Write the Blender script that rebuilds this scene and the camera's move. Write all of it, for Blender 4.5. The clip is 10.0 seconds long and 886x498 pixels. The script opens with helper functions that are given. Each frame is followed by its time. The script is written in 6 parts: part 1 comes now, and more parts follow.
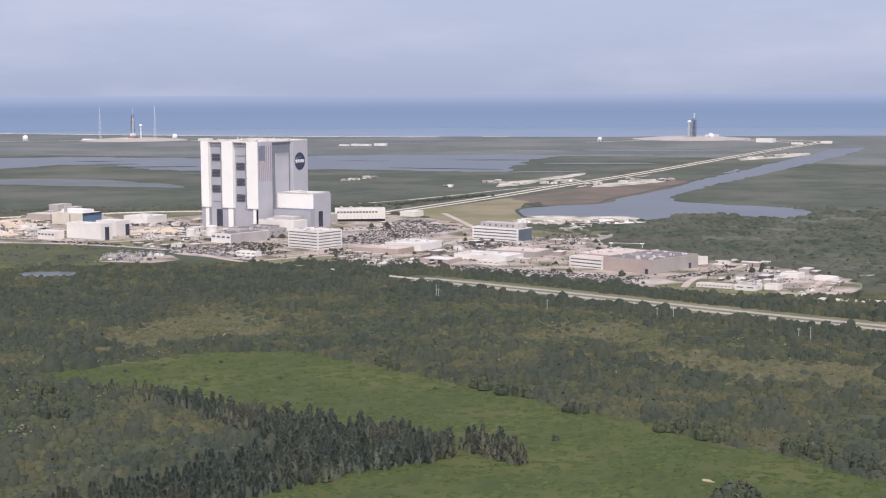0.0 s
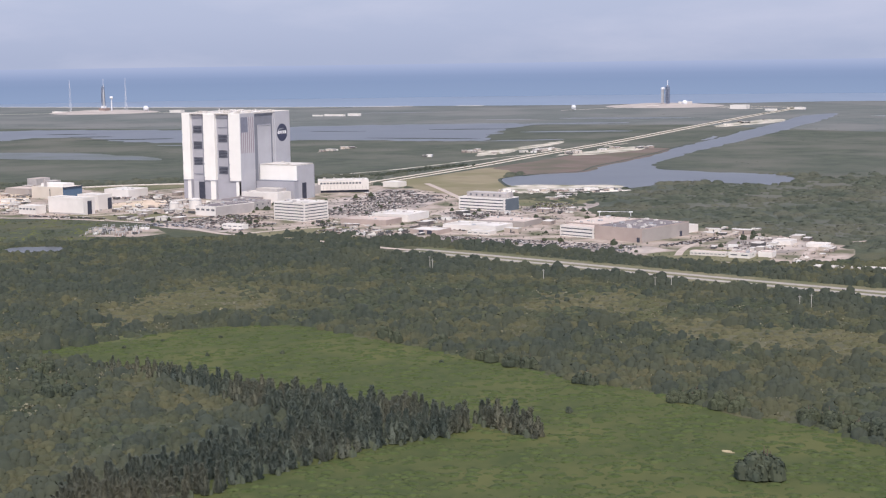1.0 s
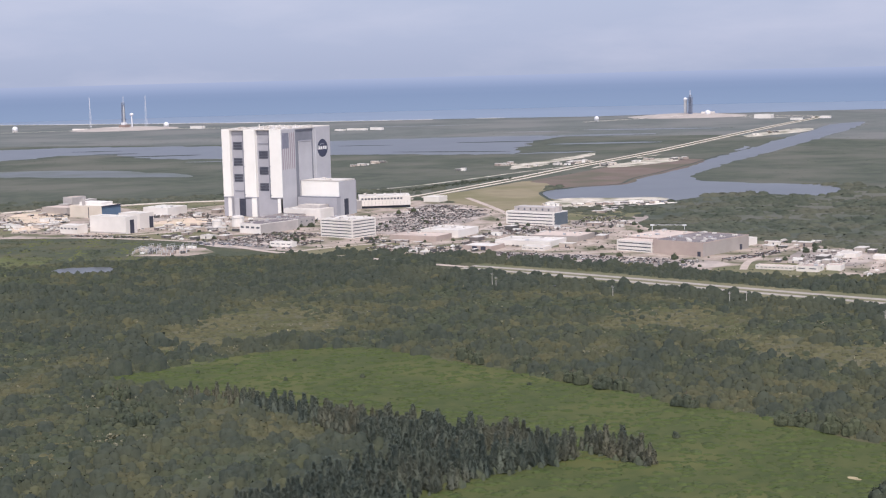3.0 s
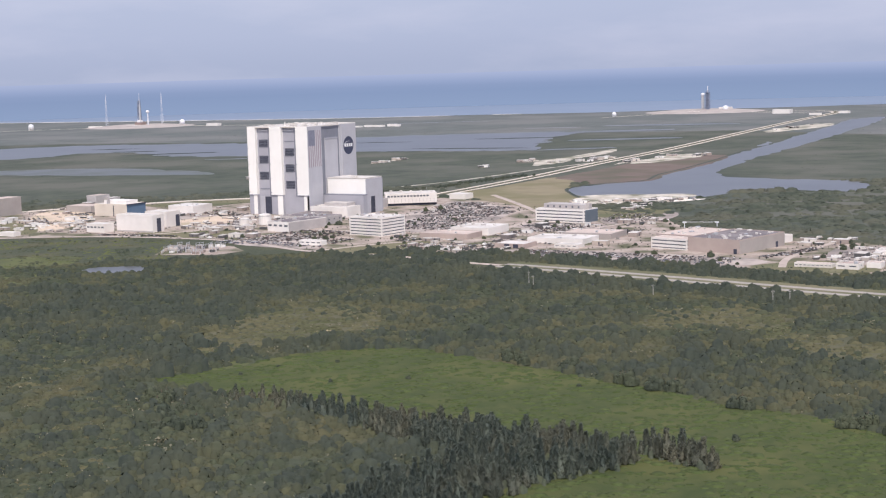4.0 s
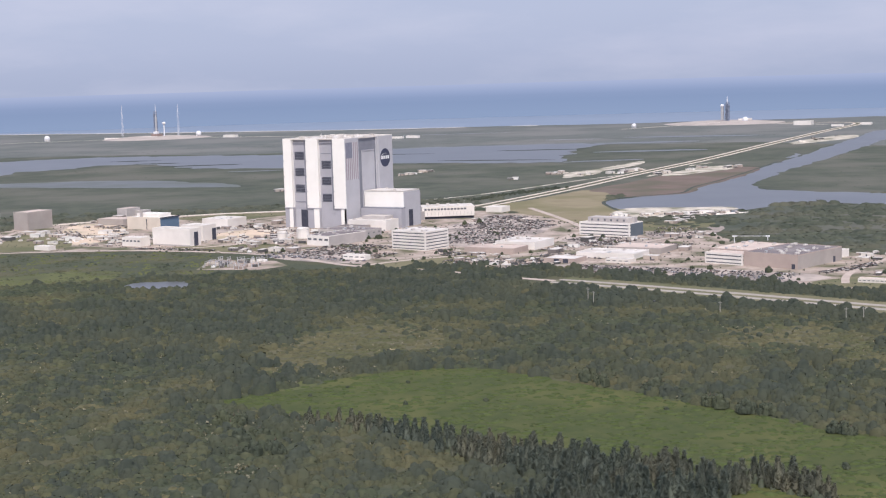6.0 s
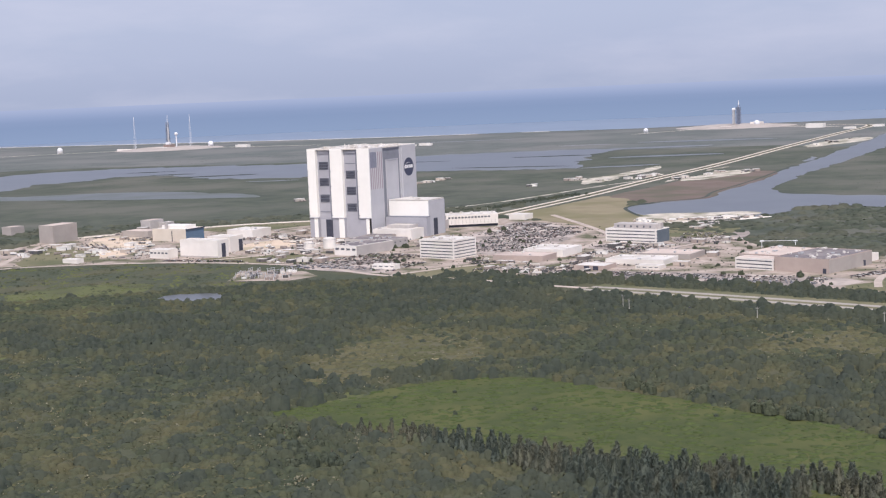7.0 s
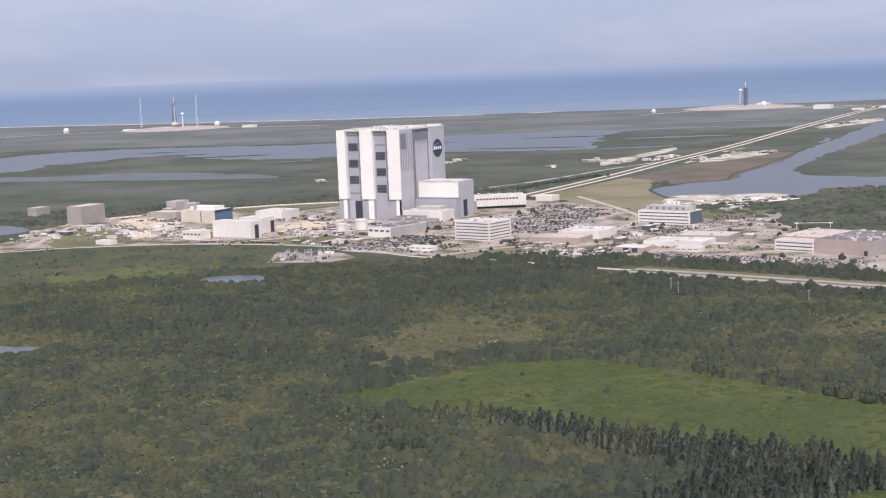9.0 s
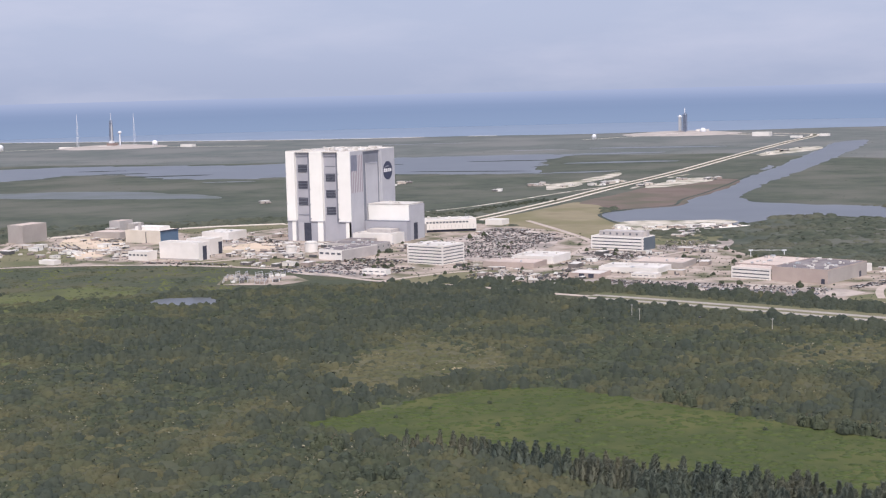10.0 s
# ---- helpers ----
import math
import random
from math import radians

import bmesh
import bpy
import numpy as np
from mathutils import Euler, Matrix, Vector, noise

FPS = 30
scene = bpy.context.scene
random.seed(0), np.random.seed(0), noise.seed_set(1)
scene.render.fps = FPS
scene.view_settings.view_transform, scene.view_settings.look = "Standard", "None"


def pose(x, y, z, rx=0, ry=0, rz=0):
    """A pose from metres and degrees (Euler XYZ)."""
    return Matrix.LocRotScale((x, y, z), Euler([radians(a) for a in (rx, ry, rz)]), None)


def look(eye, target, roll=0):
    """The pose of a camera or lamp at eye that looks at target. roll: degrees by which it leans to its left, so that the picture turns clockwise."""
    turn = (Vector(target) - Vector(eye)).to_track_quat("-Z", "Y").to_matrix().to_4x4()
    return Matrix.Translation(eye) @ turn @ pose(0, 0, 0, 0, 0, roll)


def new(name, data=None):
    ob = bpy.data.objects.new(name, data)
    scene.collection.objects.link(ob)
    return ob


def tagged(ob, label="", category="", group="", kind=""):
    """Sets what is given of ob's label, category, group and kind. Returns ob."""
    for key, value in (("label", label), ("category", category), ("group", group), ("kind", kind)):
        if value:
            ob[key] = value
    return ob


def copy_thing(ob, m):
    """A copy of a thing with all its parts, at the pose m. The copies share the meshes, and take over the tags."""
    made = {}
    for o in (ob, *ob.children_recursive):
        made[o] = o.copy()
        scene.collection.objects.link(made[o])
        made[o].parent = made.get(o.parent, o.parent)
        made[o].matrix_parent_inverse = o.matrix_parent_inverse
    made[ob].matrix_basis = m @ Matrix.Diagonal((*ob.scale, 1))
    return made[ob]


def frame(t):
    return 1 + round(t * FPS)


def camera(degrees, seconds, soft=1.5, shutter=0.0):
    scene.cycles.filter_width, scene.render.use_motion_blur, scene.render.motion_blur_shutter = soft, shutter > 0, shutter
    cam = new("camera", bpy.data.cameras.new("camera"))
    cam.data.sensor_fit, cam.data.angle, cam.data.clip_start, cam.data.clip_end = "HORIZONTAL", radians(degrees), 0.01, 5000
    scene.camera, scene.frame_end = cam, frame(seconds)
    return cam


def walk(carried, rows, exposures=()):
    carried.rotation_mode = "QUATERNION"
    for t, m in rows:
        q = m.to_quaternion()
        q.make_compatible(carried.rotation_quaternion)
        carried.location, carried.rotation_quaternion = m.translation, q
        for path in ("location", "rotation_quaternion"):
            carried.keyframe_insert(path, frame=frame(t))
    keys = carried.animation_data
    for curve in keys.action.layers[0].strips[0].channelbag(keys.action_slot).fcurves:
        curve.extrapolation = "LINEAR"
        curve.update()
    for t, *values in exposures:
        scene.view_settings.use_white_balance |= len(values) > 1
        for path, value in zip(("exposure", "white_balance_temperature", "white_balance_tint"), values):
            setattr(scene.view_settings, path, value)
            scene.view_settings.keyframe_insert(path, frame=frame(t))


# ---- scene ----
cam = camera(32.6, 10.0, soft=1.2)
PATH = [
    (0, (-1116.973, -863.871, 129.621), (-1115.2635, -862.8537, 129.4089), -0.27),
    (0.5, (-1116.927, -855.367, 129.468), (-1115.2014, -854.3785, 129.2572), 0.05),
    (1, (-1118.325, -846.879, 129.788), (-1116.5997, -845.9001, 129.5356), -0.77),
    (1.5, (-1118.556, -838.405, 130.202), (-1116.8332, -837.4141, 129.9805), -1.18),
    (2, (-1118.423, -828.644, 130.675), (-1116.7102, -827.6397, 130.4362), -1.38),
    (2.5, (-1117.027, -819.217, 130.305), (-1115.2932, -818.2474, 130.0755), -1.35),
    (3, (-1116.313, -809.493, 130.677), (-1114.5925, -808.5016, 130.4412), -1.44),
    (3.2, (-1116.037, -805.368, 130.987), (-1114.3289, -804.3569, 130.7419), -1.48),
    (4.5, (-1114.535, -782.717, 131.375), (-1112.8178, -781.7176, 131.1448), -1.86),
    (5, (-1112.482, -772.453, 131.111), (-1110.7750, -771.4294, 130.9198), -1.79),
    (5.5, (-1110.130, -762.660, 131.242), (-1108.4145, -761.6528, 131.0335), -1.71),
    (5.7, (-1110.103, -759.090, 131.416), (-1108.3913, -758.0789, 131.1943), -1.49),
    (6.8, (-1119.351, -743.901, 134.324), (-1117.6366, -742.8979, 134.0900), -2.31),
    (7, (-1122.354, -741.654, 134.727), (-1120.6464, -740.6359, 134.5099), -2.39),
    (7.5, (-1131.242, -737.468, 135.723), (-1129.5386, -736.4490, 135.4779), -1.95),
    (8, (-1139.632, -731.810, 136.761), (-1137.9213, -730.8007, 136.5300), -1.70),
    (8.5, (-1142.416, -724.875, 136.977), (-1140.7200, -723.8444, 136.7335), -1.79),
    (9, (-1140.607, -714.858, 137.545), (-1138.8981, -713.8478, 137.3014), -2.30),
    (9.5, (-1137.627, -704.582, 137.442), (-1135.8802, -703.6319, 137.2325), -1.38),
    (10, (-1135.378, -694.602, 137.355), (-1133.6229, -693.6681, 137.1380), -1.42),
]
walk(cam, [(t, look(eye, target, roll)) for t, eye, target, roll in PATH], exposures=[(0, 0.0, 6280, 16), (10, 0.0, 6280, 16)])

# The whole place is built at half its true size (one unit stands for two metres on the ground),
# so that the launch pads and the coast lie within the camera's reach.

# ---- world, sun ----
SUN_EL, SUN_AZ = radians(52), radians(214)      # direction towards the sun, from +x over +y
world = bpy.data.worlds.new("world")
scene.world = world
world.use_nodes = True
wn, wl = world.node_tree.nodes, world.node_tree.links
wn.clear()
w_out = wn.new("ShaderNodeOutputWorld")
w_bg = wn.new("ShaderNodeBackground")
w_bg.inputs["Strength"].default_value = 0.085
sky = wn.new("ShaderNodeTexSky")
sky.sky_type = "NISHITA"
sky.sun_disc = False
sky.sun_elevation = SUN_EL
sky.sun_rotation = radians(90) - SUN_AZ
sky.air_density, sky.dust_density, sky.ozone_density = 1.0, 2.0, 1.5
w_geo = wn.new("ShaderNodeTexCoord")
w_map = wn.new("ShaderNodeMapping")
w_map.inputs["Scale"].default_value = (1.0, 1.0, 4.2)
w_noise = wn.new("ShaderNodeTexNoise")
w_noise.inputs["Scale"].default_value = 6.5
w_noise.inputs["Detail"].default_value = 7.0
w_noise.inputs["Roughness"].default_value = 0.55
w_ramp = wn.new("ShaderNodeValToRGB")
w_ramp.color_ramp.elements[0].position, w_ramp.color_ramp.elements[1].position = 0.42, 0.78
w_ramp.color_ramp.elements[0].color = (0, 0, 0, 1)
w_ramp.color_ramp.elements[1].color = (0.36, 0.36, 0.36, 1)
w_mix = wn.new("ShaderNodeMixRGB")
w_mix.inputs["Color2"].default_value = (8.8, 8.8, 9.8, 1)
w_haze = wn.new("ShaderNodeMixRGB")
w_haze.inputs["Fac"].default_value = 0.86
w_up = wn.new("ShaderNodeSeparateXYZ")
w_rise = wn.new("ShaderNodeMapRange")
w_rise.inputs["From Min"].default_value, w_rise.inputs["From Max"].default_value = -0.02, 0.08
w_air = wn.new("ShaderNodeValToRGB")            # thicker, bluer haze towards the horizon
w_stops = w_air.color_ramp.elements
w_stops[0].color, w_stops[1].color = (0.53, 0.61, 0.79, 1), (0.60, 0.675, 0.87, 1)
for at, tone in ((0.22, (0.545, 0.625, 0.81, 1)), (0.42, (0.585, 0.665, 0.855, 1)), (0.62, (0.60, 0.68, 0.87, 1))):
    w_stops.new(at).color = tone
w_gain = wn.new("ShaderNodeMixRGB")
w_gain.blend_type = "MULTIPLY"
w_gain.inputs["Fac"].default_value = 1.0
w_gain.inputs["Color2"].default_value = (10, 10, 10, 1)
wl.new(w_geo.outputs["Generated"], w_map.inputs["Vector"])
wl.new(w_map.outputs["Vector"], w_noise.inputs["Vector"])
wl.new(w_noise.outputs["Fac"], w_ramp.inputs["Fac"])
wl.new(w_geo.outputs["Generated"], w_up.inputs["Vector"])
wl.new(w_up.outputs["Z"], w_rise.inputs["Value"])
wl.new(w_rise.outputs["Result"], w_air.inputs["Fac"])
wl.new(w_air.outputs["Color"], w_gain.inputs["Color1"])
wl.new(w_gain.outputs["Color"], w_haze.inputs["Color2"])
wl.new(sky.outputs["Color"], w_haze.inputs["Color1"])
wl.new(w_haze.outputs["Color"], w_mix.inputs["Color1"])
wl.new(w_ramp.outputs["Color"], w_mix.inputs["Fac"])
wl.new(w_mix.outputs["Color"], w_bg.inputs["Color"])
wl.new(w_bg.outputs["Background"], w_out.inputs["Surface"])

sun_data = bpy.data.lights.new("sun", "SUN")
sun_data.energy = 3.9
sun_data.angle = radians(0.6)
sun_data.color = (1.0, 0.918, 0.815)
sun = new("sun", sun_data)
to_sun = Vector((math.cos(SUN_EL) * math.cos(SUN_AZ), math.cos(SUN_EL) * math.sin(SUN_AZ), math.sin(SUN_EL)))
sun.matrix_world = look(to_sun * 500, (0, 0, 0))


# ---- materials ----
def material(name, c1, c2, scale=1.0, rough=0.8, metal=0.0, fine=8.0, bump=0.0, c3=None, big=0.06, per_object=0.0,
             per_island=0.0, lo=0.35, hi=0.65, spec=0.3, leafy=0.0):
    """Two-scale noise between c1 and c2, with patches of c3 at a larger scale."""
    m = bpy.data.materials.new(name)
    m.use_nodes = True
    n, l = m.node_tree.nodes, m.node_tree.links
    bsdf = n["Principled BSDF"]
    bsdf.inputs["Roughness"].default_value = rough
    bsdf.inputs["Metallic"].default_value = metal
    bsdf.inputs["Specular IOR Level"].default_value = spec
    geo = n.new("ShaderNodeNewGeometry")
    n1 = n.new("ShaderNodeTexNoise")
    n1.inputs["Scale"].default_value = scale
    n1.inputs["Detail"].default_value = fine
    n1.inputs["Roughness"].default_value = 0.65
    l.new(geo.outputs["Position"], n1.inputs["Vector"])
    r1 = n.new("ShaderNodeMapRange")
    r1.inputs["From Min"].default_value, r1.inputs["From Max"].default_value = lo, hi
    l.new(n1.outputs["Fac"], r1.inputs["Value"])
    mix = n.new("ShaderNodeMixRGB")
    mix.inputs["Color1"].default_value, mix.inputs["Color2"].default_value = (*c1, 1), (*c2, 1)
    l.new(r1.outputs["Result"], mix.inputs["Fac"])
    colour = mix.outputs["Color"]
    if c3:
        n2 = n.new("ShaderNodeTexNoise")
        n2.inputs["Scale"].default_value = scale * big
        n2.inputs["Detail"].default_value = 5.0
        l.new(geo.outputs["Position"], n2.inputs["Vector"])
        r2 = n.new("ShaderNodeMapRange")
        r2.inputs["From Min"].default_value, r2.inputs["From Max"].default_value = 0.46, 0.62
        l.new(n2.outputs["Fac"], r2.inputs["Value"])
        mix2 = n.new("ShaderNodeMixRGB")
        mix2.inputs["Color2"].default_value = (*c3, 1)
        l.new(colour, mix2.inputs["Color1"])
        l.new(r2.outputs["Result"], mix2.inputs["Fac"])
        colour = mix2.outputs["Color"]
    if per_object or per_island:
        hsv = n.new("ShaderNodeHueSaturation")
        if per_object:
            source = n.new("ShaderNodeObjectInfo").outputs["Random"]
        else:
            source = geo.outputs["Random Per Island"]
        k = per_object or per_island
        r3 = n.new("ShaderNodeMapRange")
        r3.inputs["To Min"].default_value, r3.inputs["To Max"].default_value = 1 - k, 1 + k
        l.new(source, r3.inputs["Value"])
        l.new(r3.outputs["Result"], hsv.inputs["Value"])
        l.new(colour, hsv.inputs["Color"])
        colour = hsv.outputs["Color"]
    l.new(colour, bsdf.inputs["Base Color"])
    if leafy:
        thin = n.new("ShaderNodeBsdfTranslucent")
        both = n.new("ShaderNodeMixShader")
        both.inputs["Fac"].default_value = leafy
        l.new(colour, thin.inputs["Color"])
        l.new(bsdf.outputs["BSDF"], both.inputs[1])
        l.new(thin.outputs["BSDF"], both.inputs[2])
        l.new(both.outputs["Shader"], n["Material Output"].inputs["Surface"])
    if bump:
        b = n.new("ShaderNodeBump")
        b.inputs["Strength"].default_value = bump
        b.inputs["Distance"].default_value = 0.5
        l.new(n1.outputs["Fac"], b.inputs["Height"])
        l.new(b.outputs["Normal"], bsdf.inputs["Normal"])
    return m


def palette_material(name, colours, rough=0.4, metal=0.0, island=False):
    """One paint colour out of a list, by the object's (or piece's) random number."""
    m = bpy.data.materials.new(name)
    m.use_nodes = True
    n, l = m.node_tree.nodes, m.node_tree.links
    bsdf = n["Principled BSDF"]
    bsdf.inputs["Roughness"].default_value = rough
    bsdf.inputs["Metallic"].default_value = metal
    ramp = n.new("ShaderNodeValToRGB")
    ramp.color_ramp.interpolation = "CONSTANT"
    el = ramp.color_ramp.elements
    while len(el) < len(colours):
        el.new(0.5)
    for i, c in enumerate(colours):
        el[i].position = i / len(colours)
        el[i].color = (*c, 1)
    if island:
        l.new(n.new("ShaderNodeNewGeometry").outputs["Random Per Island"], ramp.inputs["Fac"])
    else:
        l.new(n.new("ShaderNodeObjectInfo").outputs["Random"], ramp.inputs["Fac"])
    l.new(ramp.outputs["Color"], bsdf.inputs["Base Color"])
    return m


M_GROUND = material("scrub_soil", (0.048, 0.061, 0.037), (0.076, 0.087, 0.055), 0.25, 0.95, fine=10, bump=0.6, c3=(0.094, 0.093, 0.054), big=0.08)
# Far plain: aerial haze put into a greyer, bluer vegetation colour.
M_FARVEG = material("hazed_marsh_growth", (0.055, 0.068, 0.052), (0.095, 0.106, 0.078), 0.03, 0.95, fine=14, c3=(0.118, 0.121, 0.098), big=0.2)
M_MEADOW = material("meadow_grass", (0.045, 0.065, 0.020), (0.075, 0.089, 0.030), 0.12, 0.95, fine=12, bump=0.5, c3=(0.093, 0.102, 0.034), big=0.16)
M_TANGRASS = material("dry_grass", (0.15, 0.145, 0.082), (0.20, 0.185, 0.112), 0.05, 0.95, fine=10, c3=(0.118, 0.126, 0.066), big=0.4)
M_FIELD = material("mown_field_grass", (0.215, 0.186, 0.118), (0.275, 0.238, 0.155), 0.02, 0.95, fine=10, c3=(0.185, 0.172, 0.095), big=0.6)
M_BROWN = material("brown_marsh", (0.145, 0.112, 0.094), (0.185, 0.145, 0.122), 0.03, 0.95, fine=10, c3=(0.118, 0.11, 0.08), big=0.4)
M_WATER = material("lagoon_water", (0.108, 0.118, 0.134), (0.130, 0.140, 0.156), 0.012, 0.35, fine=5, spec=0.35)
M_MARSHWATER = material("shallow_marsh_water", (0.112, 0.124, 0.122), (0.136, 0.148, 0.15), 0.02, 0.45, fine=8, c3=(0.092, 0.106, 0.085), big=0.6, spec=0.3)
M_DRYPATCH = material("dry_grass_patch", (0.085, 0.086, 0.05), (0.13, 0.125, 0.074), 0.08, 0.95, c3=(0.075, 0.08, 0.046), big=0.4)
M_LIME = material("bright_marsh_grass", (0.090, 0.108, 0.040), (0.126, 0.135, 0.057), 0.06, 0.95, c3=(0.077, 0.086, 0.043), big=0.5)
M_SEA = material("sea_water", (0.195, 0.25, 0.335), (0.21, 0.265, 0.35), 0.004, 0.5, fine=3, spec=0.2)
M_BEACH = material("beach_sand", (0.72, 0.67, 0.60), (0.82, 0.77, 0.70), 0.03, 0.9)
M_GRAVEL = material("pale_gravel", (0.46, 0.42, 0.35), (0.66, 0.61, 0.53), 0.05, 0.95, c3=(0.20, 0.20, 0.14), big=0.8)
M_SAND = material("pale_sand", (0.564, 0.455, 0.349), (0.697, 0.574, 0.456), 0.05, 0.95, c3=(0.430, 0.366, 0.262), big=0.5)
M_LOT = material("worn_asphalt", (0.214, 0.191, 0.176), (0.347, 0.301, 0.272), 0.06, 0.9, fine=10, c3=(0.469, 0.407, 0.363), big=0.5)
M_APRON = material("mixed_concrete_and_grass", (0.265, 0.221, 0.187), (0.530, 0.447, 0.389), 0.09, 0.95, fine=10, c3=(0.117, 0.119, 0.070), big=0.5)
M_ROAD = material("sunlit_concrete_road", (0.397, 0.335, 0.288), (0.522, 0.446, 0.394), 0.08, 0.9)
M_HIGHWAY = material("highway_asphalt", (0.324, 0.299, 0.267), (0.405, 0.370, 0.335), 0.1, 0.9)
M_CRAWL = material("river_rock_gravel", (0.595, 0.534, 0.452), (0.710, 0.639, 0.546), 0.06, 0.95)
M_WHITE = material("white_siding", (0.743, 0.712, 0.674), (0.844, 0.810, 0.770), 0.06, 0.6, c3=(0.702, 0.664, 0.617), big=0.4)
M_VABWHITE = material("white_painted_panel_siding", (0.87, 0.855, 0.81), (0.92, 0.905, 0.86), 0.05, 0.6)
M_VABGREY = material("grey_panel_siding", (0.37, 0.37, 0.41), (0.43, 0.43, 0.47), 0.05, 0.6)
# South walls: siding toned down to carry the weaker light there.
M_VABSOUTH = material("shade_grey_panel_siding", (0.45, 0.45, 0.48), (0.51, 0.51, 0.54), 0.05, 0.6)
M_VABDARK = material("dark_grey_panel_siding", (0.20, 0.21, 0.245), (0.25, 0.26, 0.30), 0.05, 0.6)
M_DOOR = material("dark_louvre_opening", (0.045, 0.05, 0.075), (0.07, 0.075, 0.10), 0.3, 0.6)
M_GLASS = material("tinted_window_band", (0.085, 0.095, 0.115), (0.13, 0.14, 0.16), 0.4, 0.3, spec=0.6)
M_ROOFW = material("white_roof_membrane", (0.595, 0.570, 0.540), (0.680, 0.654, 0.622), 0.1, 0.85, c3=(0.527, 0.494, 0.456), big=0.6)
M_ROOFG = material("grey_gravel_roof", (0.162, 0.144, 0.151), (0.216, 0.198, 0.202), 0.08, 0.95, c3=(0.264, 0.240, 0.239), big=0.6)
M_ROOFP = material("pale_pinkish_roof", (0.533, 0.446, 0.398), (0.635, 0.544, 0.485), 0.06, 0.95, c3=(0.451, 0.376, 0.340), big=0.5)
M_TAN = material("tan_precast_wall", (0.415, 0.340, 0.308), (0.477, 0.401, 0.359), 0.06, 0.85)
M_TAUPE = material("taupe_metal_siding", (0.35, 0.32, 0.30), (0.42, 0.385, 0.36), 0.06, 0.7)
M_GREYWALL = material("grey_concrete_wall", (0.408, 0.382, 0.376), (0.510, 0.480, 0.465), 0.07, 0.85)
M_BLUE = material("blue_metal_siding", (0.10, 0.165, 0.25), (0.13, 0.20, 0.295), 0.08, 0.5)
M_TEAL = material("dark_glass_wall", (0.11, 0.14, 0.17), (0.15, 0.18, 0.21), 0.1, 0.3)
M_STEEL = material("galvanised_steel", (0.45, 0.46, 0.48), (0.56, 0.57, 0.58), 0.3, 0.5, metal=0.4)
# Launch tower steel: dark grey lightened and blued to show distance haze.
M_TOWER = material("hazed_grey_steelwork", (0.176, 0.210, 0.285), (0.270, 0.308, 0.390), 0.2, 0.6)
M_TOWERW = material("white_steelwork", (0.70, 0.71, 0.74), (0.80, 0.81, 0.83), 0.2, 0.6)
M_RUST = material("orange_brown_steelwork", (0.255, 0.187, 0.168), (0.340, 0.275, 0.252), 0.2, 0.7)
M_PADC = material("pad_concrete", (0.359, 0.321, 0.294), (0.466, 0.419, 0.386), 0.03, 0.95)
M_POLE = material("weathered_pole_wood", (0.42, 0.40, 0.37), (0.52, 0.50, 0.46), 0.8, 0.9)
M_NAVY = material("navy_blue_paint", (0.052, 0.060, 0.100), (0.064, 0.072, 0.12), 0.3, 0.6)
M_RED = material("faded_red_paint", (0.34, 0.29, 0.32), (0.38, 0.32, 0.35), 0.3, 0.6)
M_FLAGWHITE = material("weathered_white_paint", (0.52, 0.52, 0.54), (0.58, 0.58, 0.60), 0.3, 0.6)
M_FLAGBLUE = material("faded_blue_paint", (0.20, 0.21, 0.27), (0.25, 0.26, 0.32), 0.3, 0.6)
M_SIGNWHITE = material("white_sign_paint", (0.80, 0.80, 0.80), (0.86, 0.86, 0.86), 0.3, 0.6)
M_TRUNK = material("bark", (0.10, 0.08, 0.06), (0.16, 0.13, 0.10), 1.5, 0.95)
M_DULLSAND = material("yellow_sand", (0.36, 0.30, 0.18), (0.48, 0.40, 0.25), 0.2, 0.95, c3=(0.22, 0.20, 0.11), big=0.6)
M_BUSH = material("scrub_leaves", (0.045, 0.058, 0.041), (0.075, 0.086, 0.055), 0.1, 0.9, fine=3, c3=(0.090, 0.095, 0.055), big=0.2, per_island=0.12, leafy=0.2, lo=0.36, hi=0.64)
M_BUSHDRY = material("dry_scrub_leaves", (0.063, 0.074, 0.045), (0.094, 0.102, 0.058), 0.25, 0.9, fine=3, c3=(0.108, 0.106, 0.058), big=0.08, per_island=0.12, leafy=0.2, lo=0.34, hi=0.66)
M_DARKTREE = material("dark_tree_leaves", (0.044, 0.057, 0.045), (0.066, 0.079, 0.058), 0.2, 0.9, fine=3, c3=(0.072, 0.082, 0.055), big=0.1, per_island=0.08, leafy=0.2, lo=0.36, hi=0.64)
M_PINE = material("pine_needles", (0.118, 0.150, 0.131), (0.174, 0.203, 0.164), 0.12, 0.9, fine=2, c3=(0.222, 0.221, 0.163), big=0.16, per_island=0.14, leafy=0.5, lo=0.36, hi=0.64)
M_THICKET = material("thicket_leaves", (0.059, 0.076, 0.056), (0.095, 0.110, 0.075), 0.26, 0.9, fine=3, c3=(0.098, 0.114, 0.069), big=0.12, per_island=0.10, leafy=0.2, lo=0.36, hi=0.64)
M_PALE = material("bleached_palm_fronds", (0.180, 0.174, 0.117), (0.252, 0.240, 0.169), 0.3, 0.9, per_island=0.3)
M_UNDER = material("undergrowth_leaves", (0.053, 0.068, 0.044), (0.080, 0.093, 0.056), 0.2, 0.95, fine=3, c3=(0.102, 0.103, 0.057), big=0.1, per_island=0.12, leafy=0.2)
